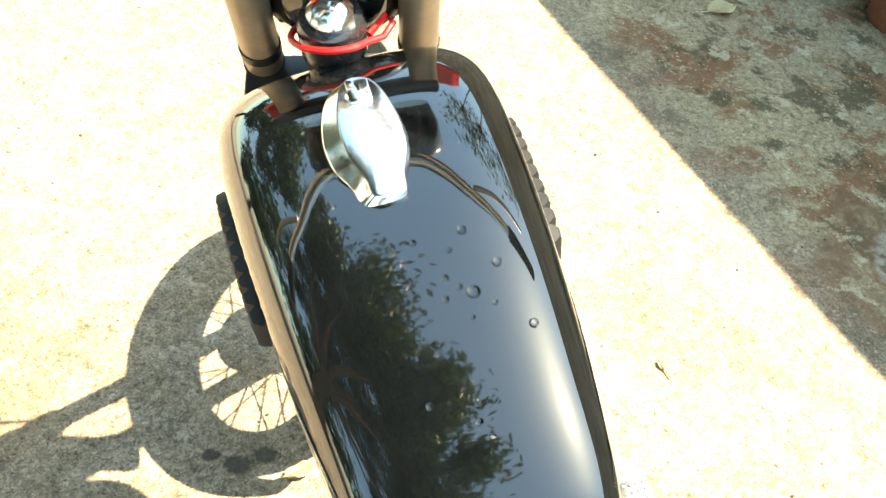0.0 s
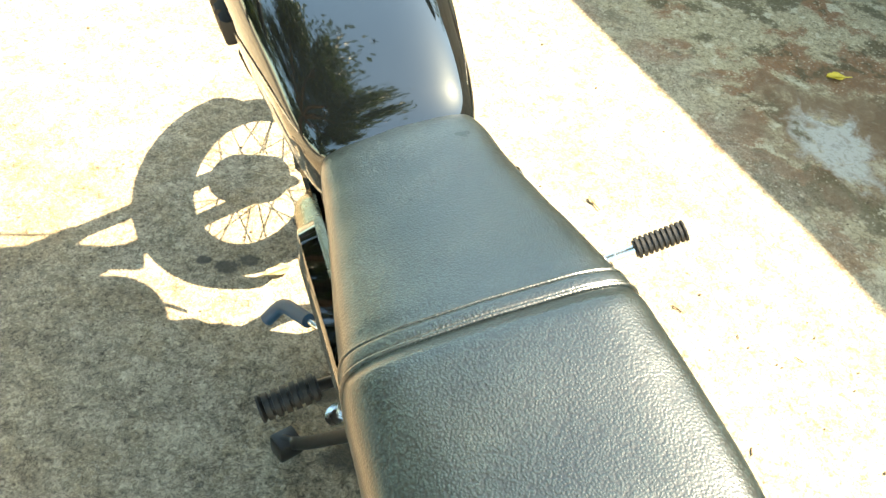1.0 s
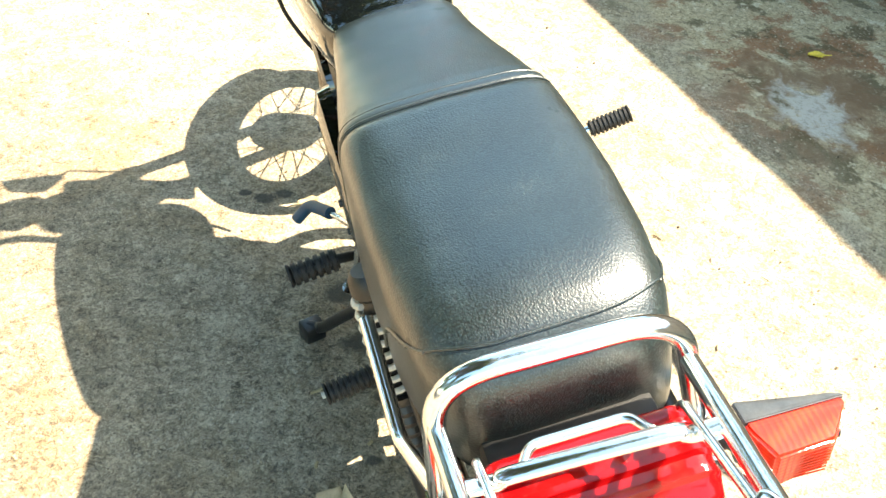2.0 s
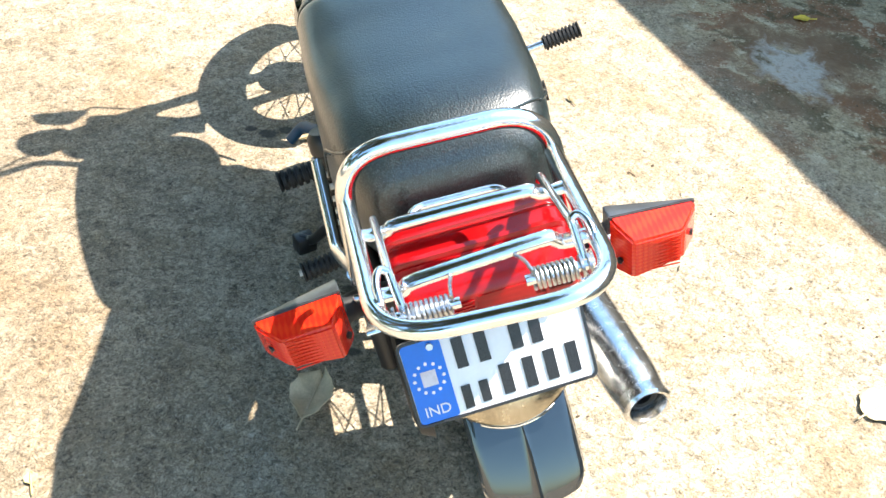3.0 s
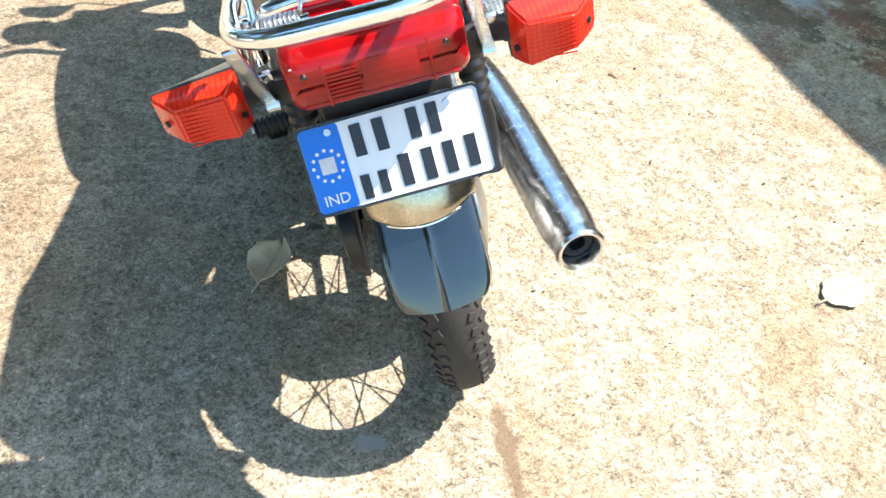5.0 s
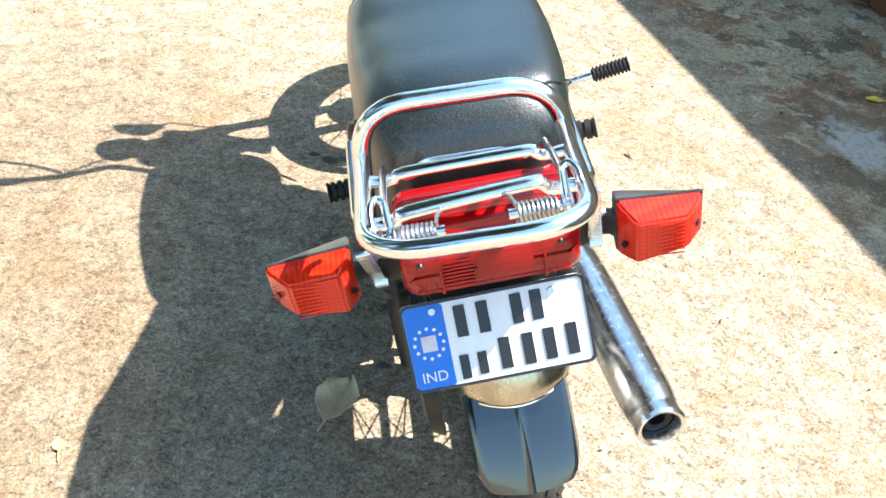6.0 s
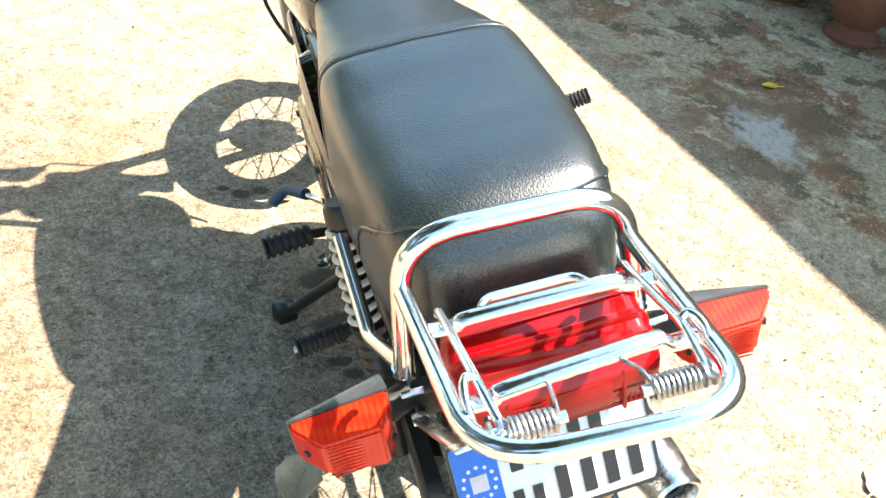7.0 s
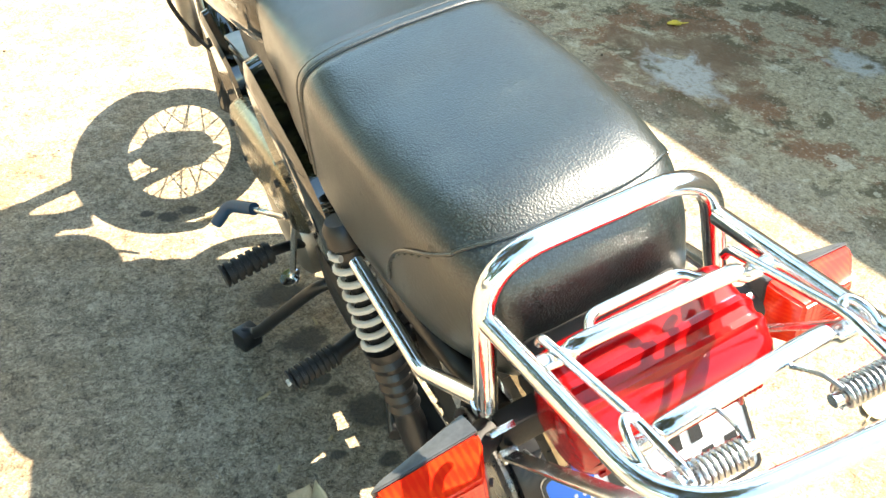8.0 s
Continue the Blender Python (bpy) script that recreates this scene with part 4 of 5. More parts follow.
for s in (-1, 1):
    bm = bmesh.new()
    tube(bm, [(s * 0.108, -0.108, 0.714), (s * 0.116, -0.108, 0.714)], 0.007, 6)
    part("bracket_bolt", bm, STEEL, lamp_thing)

# number plate: white, blue-banded, its characters kept as bars
plate = tagged(new("number_plate"), "white number plate with a blue band and black embossed marks")
plate.parent = bike
PLATE_M = pose(-0.0035, -0.1825, 0.6385, -29.5, -1.0, 0)
plate.matrix_local = PLATE_M
bm = bmesh.new()
slab(bm, round_rect(0.196, 0.097, 0.008), 0.002)
part("plate_sheet", bm, WHITE_PLATE, plate)
bm = bmesh.new()
outer, inner = round_rect(0.196, 0.097, 0.008), round_rect(0.190, 0.091, 0.006)
rings = [[Vector((x, y, z)) for x, z in o] for o, y in ((outer, -0.0012), (outer, -0.0028), (inner, -0.0028), (inner, -0.0012))]
loft(bm, rings, caps=False)
part("plate_rim", bm, PLATE_BLACK, plate)
bm = bmesh.new()
slab(bm, [(x - 0.0735, z) for x, z in round_rect(0.042, 0.0905, 0.004)], 0.0006, Matrix.Translation((0, -0.0014, 0)))
part("blue_band", bm, BLUE_PLATE, plate)
bm = bmesh.new()
for k in range(12):
    a = k * math.tau / 12
    tube(bm, [(-0.073 + 0.0155 * math.cos(a), -0.0016, 0.004 + 0.0165 * math.sin(a)), (-0.073 + 0.0155 * math.cos(a), -0.0022, 0.004 + 0.0165 * math.sin(a))], 0.0021, 5)
part("ring_of_dots", bm, WHITE_PLATE, plate)
bm = bmesh.new()
block(bm, (0.016, 0.0008, 0.017), Matrix.Translation((-0.073, -0.0021, 0.004)), 0)
part("square_mark", bm, PALE_GREY, plate)
bar = bmesh.new()
block(bar, (1, 0.0014, 1), None, 0)
bar_first = None
for x, z, w, h in ((-0.036, 0.022, 0.012, 0.034), (-0.012, 0.022, 0.012, 0.034), (0.024, 0.024, 0.012, 0.032), (0.045, 0.024, 0.012, 0.032), (-0.040, -0.028, 0.010, 0.026), (-0.021, -0.027, 0.010, 0.024), (0.004, -0.021, 0.012, 0.034), (0.029, -0.021, 0.012, 0.034), (0.052, -0.020, 0.012, 0.034), (0.076, -0.019, 0.012, 0.034)):
    m = Matrix.Translation((x, -0.0019, z)) @ Matrix.Diagonal((w, 1, h, 1))
    if bar_first is None:
        bar_first = part("mark", bar, PLATE_BLACK, plate, "", False)
        bar_first.matrix_local = m
    else:
        again("mark", bar_first, plate, m)
word = bpy.data.curves.new("country_word", "FONT")
word.body, word.size, word.extrude, word.align_x, word.align_y = "IND", 0.016, 0.0004, "CENTER", "CENTER"
word.materials.append(WHITE_PLATE)
holder = new("country_word", word)
me = bpy.data.meshes.new_from_object(holder.evaluated_get(bpy.context.evaluated_depsgraph_get()))
bpy.data.objects.remove(holder)
lettering = new("country_word", me)
lettering.parent = plate
lettering.matrix_local = pose(-0.0735, -0.0022, -0.033, 90, 0, 0)
for x, z in ((-0.064, 0.038), (0.062, 0.036)):
    bm = bmesh.new()
    tube(bm, [(x, -0.001, z), (x, -0.005, z)], 0.004, 6)
    part("bolt", bm, STEEL, plate)
bm = bmesh.new()
slab(bm, round_rect(0.19, 0.085, 0.006), 0.004, Matrix.Translation((0.0, 0.004, 0.002)))
part("backing", bm, BLACK_METAL, plate)

# rear mudguard: painted tail, chrome saddle above it
def guard(bm, a0, a1, r, half, lip, ridge=0.0, steps=24, flare=0.0, bow=0.0, crown=0.15, sweep=2, square=8):
    outer, inner = [], []
    for i in range(steps + 1):
        t = i / steps
        rr = r + flare * t ** sweep
        ring_o, ring_i = [], []
        for k in range(33):
            s = -1 + 2 * k / 32
            a = radians(a0 + (a1 + bow * (1 - s * s) - a0) * t)
            drop = lip * (crown * s * s + (1 - crown) * abs(s) ** square)
            rad = rr - drop + ridge * max(0, 1 - abs(s) / 0.07)
            h = half * (1 - 0.16 * (max(0, t - 0.95) / 0.05) ** 3)
            ring_o.append(Vector((0.006 + s * h, REAR + rad * math.cos(a), R_WHEEL + rad * math.sin(a))))
            rad -= 0.003
            ring_i.append(Vector((0.006 + s * (h - 0.001), REAR + rad * math.cos(a), R_WHEEL + rad * math.sin(a))))
        outer.append(ring_o + ring_i[::-1])
    return loft(bm, outer)


bm = bmesh.new()
guard(bm, 50, 152.5, 0.376, 0.060, 0.014, 0.0020, 80, 0.012, 1.2, 0.30, 2, 30)
part("rear_mudguard", bm, GREY_PAINT, bike, "glossy dark grey rear mudguard with a centre ridge")
bm = bmesh.new()
guard(bm, 104, 136.0, 0.422, 0.066, 0.034, 0.0, 40, -0.030, 2.5, 0.50, 4.5)
saddle = part("mudguard_saddle", bm, RUST_REFLECT_CHROME, bike, "chrome saddle over the mudguard, rust and dark reflections in its colour")
bm = bmesh.new()
bead = []
for k in range(25):
    u = -0.94 + 1.88 * k / 24
    a, rad = radians(136 + 2.5 * (1 - u * u)), 0.3915 - 0.034 * (0.5 * u * u + 0.5 * abs(u) ** 8)
    bead.append(Vector((0.006 + u * 0.0565, REAR + rad * math.cos(a), R_WHEEL + rad * math.sin(a))))
tube(bm, bead, 0.0022, 8)
part("rolled_edge", bm, CHROME, saddle, "bright rolled lower edge")
bm = bmesh.new()
tube(bm, [(0.004, -0.168, 0.553), (0.004, -0.193, 0.566)], 0.0075, 6)
part("bolt", bm, STEEL, saddle)


# indicators
def build_indicator(s, base, parent, lift=0.0):
    """A tapered lamp: a trapezoid front face, a flat top and a slanted outer end, on a rubber stalk."""
    lampo = tagged(new("indicator"), "red-orange indicator lamp on a black rubber stalk")
    lampo.parent = parent
    lampo.location = base

    def ring(y_out, y_in, x_out, x_in, top_out, low_out, top_in, low_in):
        return [Vector((s * x_out, y_out, top_out + lift)), Vector((s * x_in, y_in, top_in + lift)), Vector((s * x_in, y_in, low_in + lift)), Vector((s * x_out, y_out, low_out + lift))]

    rows = [
        ring(0.0, 0.0, 0.0880, 0.0, 0.029, -0.013, 0.037, -0.029),
        ring(-0.009, -0.009, 0.0870, 0.0, 0.029, -0.014, 0.037, -0.029),
        ring(-0.033, -0.035, 0.0645, 0.012, 0.025, -0.016, 0.029, -0.023),
    ]
    bm = bmesh.new()
    loft(bm, rows)
    bmesh.ops.bevel(bm, geom=bm.edges[:], offset=0.0026, segments=3, affect="EDGES")
    middle = sum((v for row in rows for v in row), Vector()) / 12
    old = set(bm.faces)
    loft(bm, [[middle + (v - middle) * 0.90 for v in row] for row in rows])
    bmesh.ops.reverse_faces(bm, faces=[f for f in bm.faces if f not in old])
    lens = part("lens", bm, ORANGE_LENS, lampo, "ribbed red-orange lens")
    bm = bmesh.new()
    loft(bm, [
        ring(0.010, 0.027, 0.066, 0.008, 0.017, -0.003, 0.021, -0.014),
        ring(0.008, 0.022, 0.080, 0.001, 0.025, -0.009, 0.033, -0.025),
        ring(0.001, 0.001, 0.0895, -0.001, 0.0305, -0.0145, 0.0385, -0.0305),
        ring(-0.0015, -0.0015, 0.0895, -0.001, 0.0305, -0.0145, 0.0385, -0.0305),
    ])
    bmesh.ops.bevel(bm, geom=bm.edges[:], offset=0.0011, segments=2, affect="EDGES")
    part("housing", bm, DUSTY_PLASTIC, lampo, "dusty grey-black housing")
    # a grid of moulded prisms on the front face
    bm = bmesh.new()
    block(bm, (1, 0.0012, 0.0010), None, 0)
    rib = part("rib", bm, ORANGE_LENS, lens)
    for k in range(9):
        z = -0.017 + 0.0048 * k
        m = pose(s * 0.041, -0.0342, z + lift, 0, s * (2.8 - 0.7 * k), s * -2.0) @ Matrix.Diagonal((0.040, 1, 1, 1))
        if k:
            again("rib", rib, lens, m)
        else:
            rib.matrix_local = m
    for k in range(8):
        again("rib", rib, lens, pose(s * (0.0225 + 0.0053 * k), -0.0343 + 0.0003 * k, 0.003 + lift, 0, 90, 0) @ Matrix.Diagonal((0.044 - 0.0014 * k, 1, 1, 1)))
    bm = bmesh.new()
    loft(bm, [ring(-0.004, -0.004, 0.078, 0.006, 0.023, -0.008, 0.030, -0.022), ring(-0.006, -0.006, 0.078, 0.006, 0.023, -0.008, 0.030, -0.022)])
    part("reflector", bm, PALE_GREY, lens, "pale reflector")
    bm = bmesh.new()
    bmesh.ops.create_uvsphere(bm, u_segments=12, v_segments=8, radius=0.009, matrix=Matrix.Translation((s * 0.036, -0.017, 0.003 + lift)))
    part("bulb", bm, ORANGE_LENS, lens)
    for p, q in (((0.0775, -0.018, 0.004), (0.0800, -0.0195, 0.004)), ((0.004, -0.020, -0.006), (0.0015, -0.0215, -0.006))):
        bm = bmesh.new()
        tube(bm, [(s * p[0], p[1], p[2] + lift), (s * q[0], q[1], q[2] + lift)], 0.0036, 10)
        part("screw", bm, BLACK_METAL, lampo)
    bm = bmesh.new()
    lathe(bm, [(0.0, -0.016), (0.0165, -0.016), (0.0170, -0.004), (0.0145, 0.002), (0.0150, 0.006), (0.0135, 0.009), (0.0140, 0.014), (0.0130, 0.026), (0.0, 0.030)], between((s * 0.004, 0.010, 0.0), (s * -0.040, 0.030, -0.004)), 20)
    part("stalk", bm, RUBBER, lampo, "ribbed black rubber stalk")
    return lampo


build_indicator(-1, (-0.1380, -0.1345, 0.7125), bike, 0.004)
build_indicator(1, (0.1370, -0.1350, 0.7125), bike)

# silencer on the wheel's other side
bm = bmesh.new()
run = [Vector((0.207, -0.068, 0.288)), Vector((0.204, -0.034, 0.286)), Vector((0.174, 0.36, 0.262)), Vector((0.150, 0.62, 0.235))]
EX = [(run[0] + (run[1] - run[0]) * t) for t in (0, 0.6)] + [run[1] + (run[2] - run[1]) * t for t in (0.0, 0.05, 0.3, 0.7, 1.0)] + [run[3]]
tube(bm, EX, [0.0345, 0.0375, 0.0395, 0.041, 0.042, 0.042, 0.039, 0.022], 32, caps=False)
exhaust = part("silencer", bm, WORN_CHROME, bike, "chrome silencer with a dark outlet")
bm = bmesh.new()
d = (run[0] - run[2]).normalized()
lathe(bm, [(0.037, -0.012), (0.0375, 0.006), (0.034, 0.010), (0.029, 0.008), (0.026, -0.002), (0.024, -0.030)], between(run[0], run[0] + d), 32)
part("outlet", bm, WORN_CHROME, exhaust, "stepped silencer outlet, dark inside")
bm = bmesh.new()
lathe(bm, [(0.0255, -0.026), (0.024, -0.010), (0.017, -0.008), (0.013, -0.010), (0.012, -0.024), (0.0, -0.025)], between(run[0], run[0] + d), 28)
part("baffle", bm, SOOT_AND_SHADE, exhaust, "sooty black baffle")
bm = bmesh.new()
tube(bm, spline([run[3], (0.135, 0.80, 0.20), (0.11, 0.91, 0.22), (0.06, 0.95, 0.33), (0.03, 0.91, 0.44)], 6), 0.019, 14)
part("header_pipe", bm, WORN_CHROME, exhaust)

# shock absorbers
for s in (-1, 1):
    shock = tagged(new("shock_absorber"), "shock absorber with a pale grey coil spring")
    shock.parent = bike
    top, bot = Vector((s * 0.124, 0.197, 0.690)), Vector((s * 0.126, 0.096, 0.295))
    at = lambda t: top + (bot - top) * t  # noqa: E731
    bm = bmesh.new()
    tube(bm, helix(at(0.07), at(0.40), 0.0212, 7.5, 16), 0.0042, 8)
    part("spring", bm, SPRING_GREY, shock)
    bm = bmesh.new()
    lathe(bm, [(0.0, -0.008), (0.016, -0.008), (0.0215, 0.0), (0.0215, 0.020), (0.014, 0.028), (0.016, 0.22)], between(top, bot), 20)
    part("top_cup", bm, BLACK_METAL, shock)
    bm = bmesh.new()
    prof = [(0.0, 0.165), (0.0245, 0.165)]
    for k in range(6):
        prof += [(0.0245 - 0.0008 * k, 0.170 + 0.018 * k), (0.0205 - 0.0008 * k, 0.180 + 0.018 * k)]
    prof += [(0.019, 0.29), (0.017, 0.38), (0.0, 0.385)]
    lathe(bm, prof, between(top, bot), 20)
    part("lower_cover", bm, BLACK_METAL, shock)


# pegs, pedals, stand
def build_peg(name, p, q, r, ribs, mat=RUBBER, parent=None, label=""):
    p, q = Vector(p), Vector(q)
    n = (q - p).length
    prof = [(0.0, 0.0), (r * 0.8, 0.0)]
    for k in range(ribs):
        a = n * (0.04 + 0.92 * k / ribs)
        b = n * (0.04 + 0.92 * (k + 0.62) / ribs)
        prof += [(r * 0.78, a), (r, a + 0.0006), (r, b), (r * 0.78, b + 0.0006)]
    prof += [(r * 1.02, n * 0.965), (r * 1.02, n), (0.0, n)]
    bm = bmesh.new()
    lathe(bm, prof, between(p, q), 18)
    return part(name, bm, mat, parent or bike, label)


peg = build_peg("rider_peg", (-0.165, 0.600, 0.318), (-0.252, 0.592, 0.318), 0.020, 6, label="ribbed black rubber rider footrest")
bm = bmesh.new()
tube(bm, spline([(-0.06, 0.62, 0.26), (-0.12, 0.61, 0.30), (-0.168, 0.60, 0.318)], 5), 0.009, 10)
part("bracket", bm, BLACK_METAL, peg)
peg = build_peg("passenger_peg", (-0.155, 0.325, 0.345), (-0.232, 0.315, 0.345), 0.0165, 8, label="ribbed black rubber passenger footrest")
bm = bmesh.new()
tube(bm, [(-0.09, 0.34, 0.35), (-0.158, 0.325, 0.345)], 0.012, 10)
part("bracket", bm, BLACK_METAL, peg)
bm = bmesh.new()
tube(bm, [(-0.231, 0.315, 0.345), (-0.237, 0.3145, 0.345)], 0.005, 8)
part("end_stud", bm, SPRING_GREY, peg)
peg = build_peg("rider_peg", (0.195, 0.634, 0.325), (0.288, 0.620, 0.338), 0.020, 5, label="ribbed black rubber rider footrest")
bm = bmesh.new()
tube(bm, [(0.06, 0.66, 0.26), (0.198, 0.634, 0.325)], 0.009, 10)
part("bracket", bm, BLACK_METAL, peg)

kick = tagged(new("kick_starter"), "kick starter with a ribbed rubber pedal")
kick.parent = bike
build_peg("pedal_rubber", (0.262, 0.521, 0.512), (0.326, 0.516, 0.525), 0.0135, 9, parent=kick)
bm = bmesh.new()
tube(bm, [(0.225, 0.524, 0.505), (0.262, 0.521, 0.512)], 0.0065, 10)
tube(bm, spline([(0.15, 0.60, 0.30), (0.19, 0.55, 0.40), (0.205, 0.525, 0.48), (0.228, 0.523, 0.507)], 6), 0.0075, 10)
part("lever", bm, WORN_CHROME, kick)

brake = tagged(new("brake_pedal"), "studded steel brake pedal")
brake.parent = bike
bm = bmesh.new()
block(bm, (0.045, 0.06, 0.007), pose(0.268, 0.806, 0.146, 10, 0, 0), 0.004)
for i in range(4):
    for j in range(5):
        block(bm, (0.005, 0.005, 0.004), pose(0.253 + 0.010 * i, 0.784 + 0.011 * j, 0.1505 + 0.0019 * (j - 2), 10, 0, 0), 0.001, seg=1)
part("pad", bm, ALLOY, brake)
bm = bmesh.new()
tube(bm, spline([(0.262, 0.780, 0.140), (0.215, 0.70, 0.150), (0.14, 0.62, 0.19)], 5), 0.007, 10)
part("arm", bm, WORN_CHROME, brake)

gear = tagged(new("gear_lever"), "heel and toe gear lever with a blue rubber")
gear.parent = bike
bm = bmesh.new()
tube(bm, rounded([(-0.222, 0.786, 0.262), (-0.190, 0.782, 0.292), (-0.156, 0.715, 0.318)], 0.018, 5), 0.0115, 14)
part("toe_rubber", bm, BLUE_RUBBER, gear, "bent blue rubber sleeve")
bm = bmesh.new()
tube(bm, spline([(-0.157, 0.717, 0.317), (-0.138, 0.68, 0.325), (-0.122, 0.62, 0.355), (-0.118, 0.56, 0.395)], 6), 0.0055, 10)
part("rod", bm, WORN_CHROME, gear)
bm = bmesh.new()
lathe(bm, [(0.0, 0), (0.016, 0), (0.018, 0.004), (0.018, 0.008), (0.0, 0.010)], pose(-0.153, 0.577, 0.262, 0, -100, 0), 20)
tube(bm, [(-0.12, 0.553, 0.400), (-0.150, 0.574, 0.272)], 0.0055, 8)
part("heel_pad", bm, CHROME, gear, "round knurled chrome heel pad")

stand = tagged(new("side_stand"), "black side stand, folded out to the ground")
stand.parent = bike
bm = bmesh.new()
tube(bm, spline([(-0.08, 0.53, 0.26), (-0.125, 0.550, 0.245), (-0.20, 0.615, 0.150), (-0.238, 0.655, 0.095), (-0.262, 0.672, 0.092)], 6), 0.011, 12)
part("leg", bm, BLACK_METAL, stand)
bm = bmesh.new()
block(bm, (0.042, 0.038, 0.036), pose(-0.257, 0.668, 0.082, 0, 13.7, 20), 0.004)
part("foot", bm, BLACK_METAL, stand)

# frame, engine and side covers
frame_thing = tagged(new("frame_and_engine"), "black tube frame with an alloy two-stroke engine")
frame_thing.parent = bike
bm = bmesh.new()
for s in (-1, 1):
    bm = bmesh.new()
    tube(bm, spline([(s * 0.10, -0.10, 0.70), (s * 0.105, 0.10, 0.675), (s * 0.09, 0.32, 0.66), (s * 0.05, 0.50, 0.66), (s * 0.03, 0.8, 0.67), (0, 1.13, 0.72)], 6), 0.013, 10)
    tube(bm, spline([(s * 0.09, 0.32, 0.66), (s * 0.10, 0.44, 0.45), (s * 0.09, 0.48, 0.25), (s * 0.08, 0.62, 0.19), (s * 0.05, 0.84, 0.24), (s * 0.014, 0.923, 0.41), (s * 0.009, 0.986, 0.62), (0, 1.09, 0.74)], 6), 0.013, 10)
    part("frame_side", bm, BLACK_METAL, frame_thing)
    bm = bmesh.new()
    tube(bm, [(s * 0.085, 0.46, 0.29), (s * 0.085, REAR, R_WHEEL)], 0.017, 10)
    part("swing_arm", bm, BLACK_METAL, frame_thing)
# unseen stand, its plates sized to block sun under the engine
bm = bmesh.new()
for s in (-1, 1):
    tube(bm, spline([(s * 0.07, 0.60, 0.17), (s * 0.075, 0.50, 0.20), (s * 0.09, 0.36, 0.165), (s * 0.12, 0.27, 0.17)], 5), 0.013, 10)
block(bm, (0.15, 0.13, 0.05), pose(0, 0.525, 0.185, 14), 0.01)
tube(bm, [(-0.08, 0.40, 0.172), (0.08, 0.40, 0.172)], 0.011, 10)
block(bm, (0.06, 0.17, 0.05), pose(0, 0.40, 0.14), 0.012)
part("centre_stand", bm, BLACK_METAL, frame_thing, "folded black centre stand")
bm = bmesh.new()
tube(bm, [(0, 1.16, 0.64), (0, 1.085, 0.82)], 0.026, 16)
part("steering_head", bm, BLACK_METAL, frame_thing)
bm = bmesh.new()
for s in (-1, 1):
    lathe(bm, [(0.0, 0.0), (0.10, 0.0), (0.105, 0.02), (0.10, 0.055), (0.085, 0.065), (0.0, 0.068)], pose(s * 0.055, 0.70, 0.27, 0, 0, 0 if s > 0 else 180), 28)
    lathe(bm, [(0.0, 0.0), (0.07, 0.0), (0.075, 0.02), (0.07, 0.055), (0.0, 0.06)], pose(s * 0.055, 0.83, 0.29, 0, 0, 0 if s > 0 else 180), 28)
block(bm, (0.14, 0.36, 0.17), pose(0, 0.72, 0.28), 0.03)
part("crankcase", bm, ALLOY, frame_thing)
# boxes out of sight, sized to stop sun leaking through the bike's shadow
bm = bmesh.new()
block(bm, (0.18, 0.21, 0.26), pose(0, 0.415, 0.55), 0.03)
part("air_box", bm, PLASTIC, frame_thing)
bm = bmesh.new()
block(bm, (0.13, 0.36, 0.26), pose(0, 0.67, 0.50), 0.03)
part("carburettor", bm, BLACK_METAL, frame_thing)
# unseen block added to fill the bike's shadow
bm = bmesh.new()
block(bm, (0.08, 0.09, 0.26), pose(0, 0.190, 0.55), 0.02)
part("unseen_block_rear", bm, BLACK_METAL, frame_thing)
# unseen blocks and a guard, added to close bright gaps in the shadow
bm = bmesh.new()
block(bm, (0.10, 0.17, 0.17), pose(0, 0.490, 0.37), 0.02)
block(bm, (0.10, 0.09, 0.16), pose(0, 0.515, 0.25), 0.02)
part("unseen_block_mid", bm, BLACK_METAL, frame_thing)
bm = bmesh.new()
guard(bm, -2, 42, 0.320, 0.058, 0.018, 0.0, 30)
part("unseen_guard", bm, BLACK_METAL, frame_thing)
bm = bmesh.new()
rings = []
for x, k in ((0.0, 1.0), (0.020, 0.99), (0.032, 0.93), (0.038, 0.80)):
    rings.append([Vector((-0.092 - x, 0.665 + y * k, 0.435 + z * k - 0.24 * y * k)) for y, z in round_rect(0.36, 0.15, 0.045, 8)])
loft(bm, rings)
part("engine_cover", bm, OLIVE_ALLOY, frame_thing, "olive-toned polished alloy engine side cover")
for y, z in ((0.52, 0.51), (0.80, 0.44), (0.80, 0.36), (0.54, 0.43)):
    bm = bmesh.new()
    tube(bm, [(-0.128, y, z), (-0.134, y, z)], 0.006, 6)
    part("cover_bolt", bm, BLACK_METAL, frame_thing)
bm = bmesh.new()
block(bm, (0.09, 0.09, 0.18), pose(0, 0.855, 0.45, -12), 0.01)
part("cylinder", bm, ALLOY, frame_thing)
bm = bmesh.new()
block(bm, (0.15, 0.15, 0.005), None, 0.002, seg=1)
fin = part("fin", bm, ALLOY, frame_thing)
fin.matrix_local = pose(0, 0.83, 0.38, -12)
for k in range(1, 9):
    again("fin", fin, frame_thing, pose(0, 0.83 + 0.006 * k, 0.38 + 0.018 * k, -12))
bm = bmesh.new()
rings = []
for x, k in ((0.0, 1.0), (0.012, 0.98), (0.018, 0.9)):
    rings.append([Vector((-0.085 - x, 0.895 + y * k, 0.45 + z * k + 0.35 * y * k)) for y, z in round_rect(0.16, 0.20, 0.035)])
loft(bm, rings)
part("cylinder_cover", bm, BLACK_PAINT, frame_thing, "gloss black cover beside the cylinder")
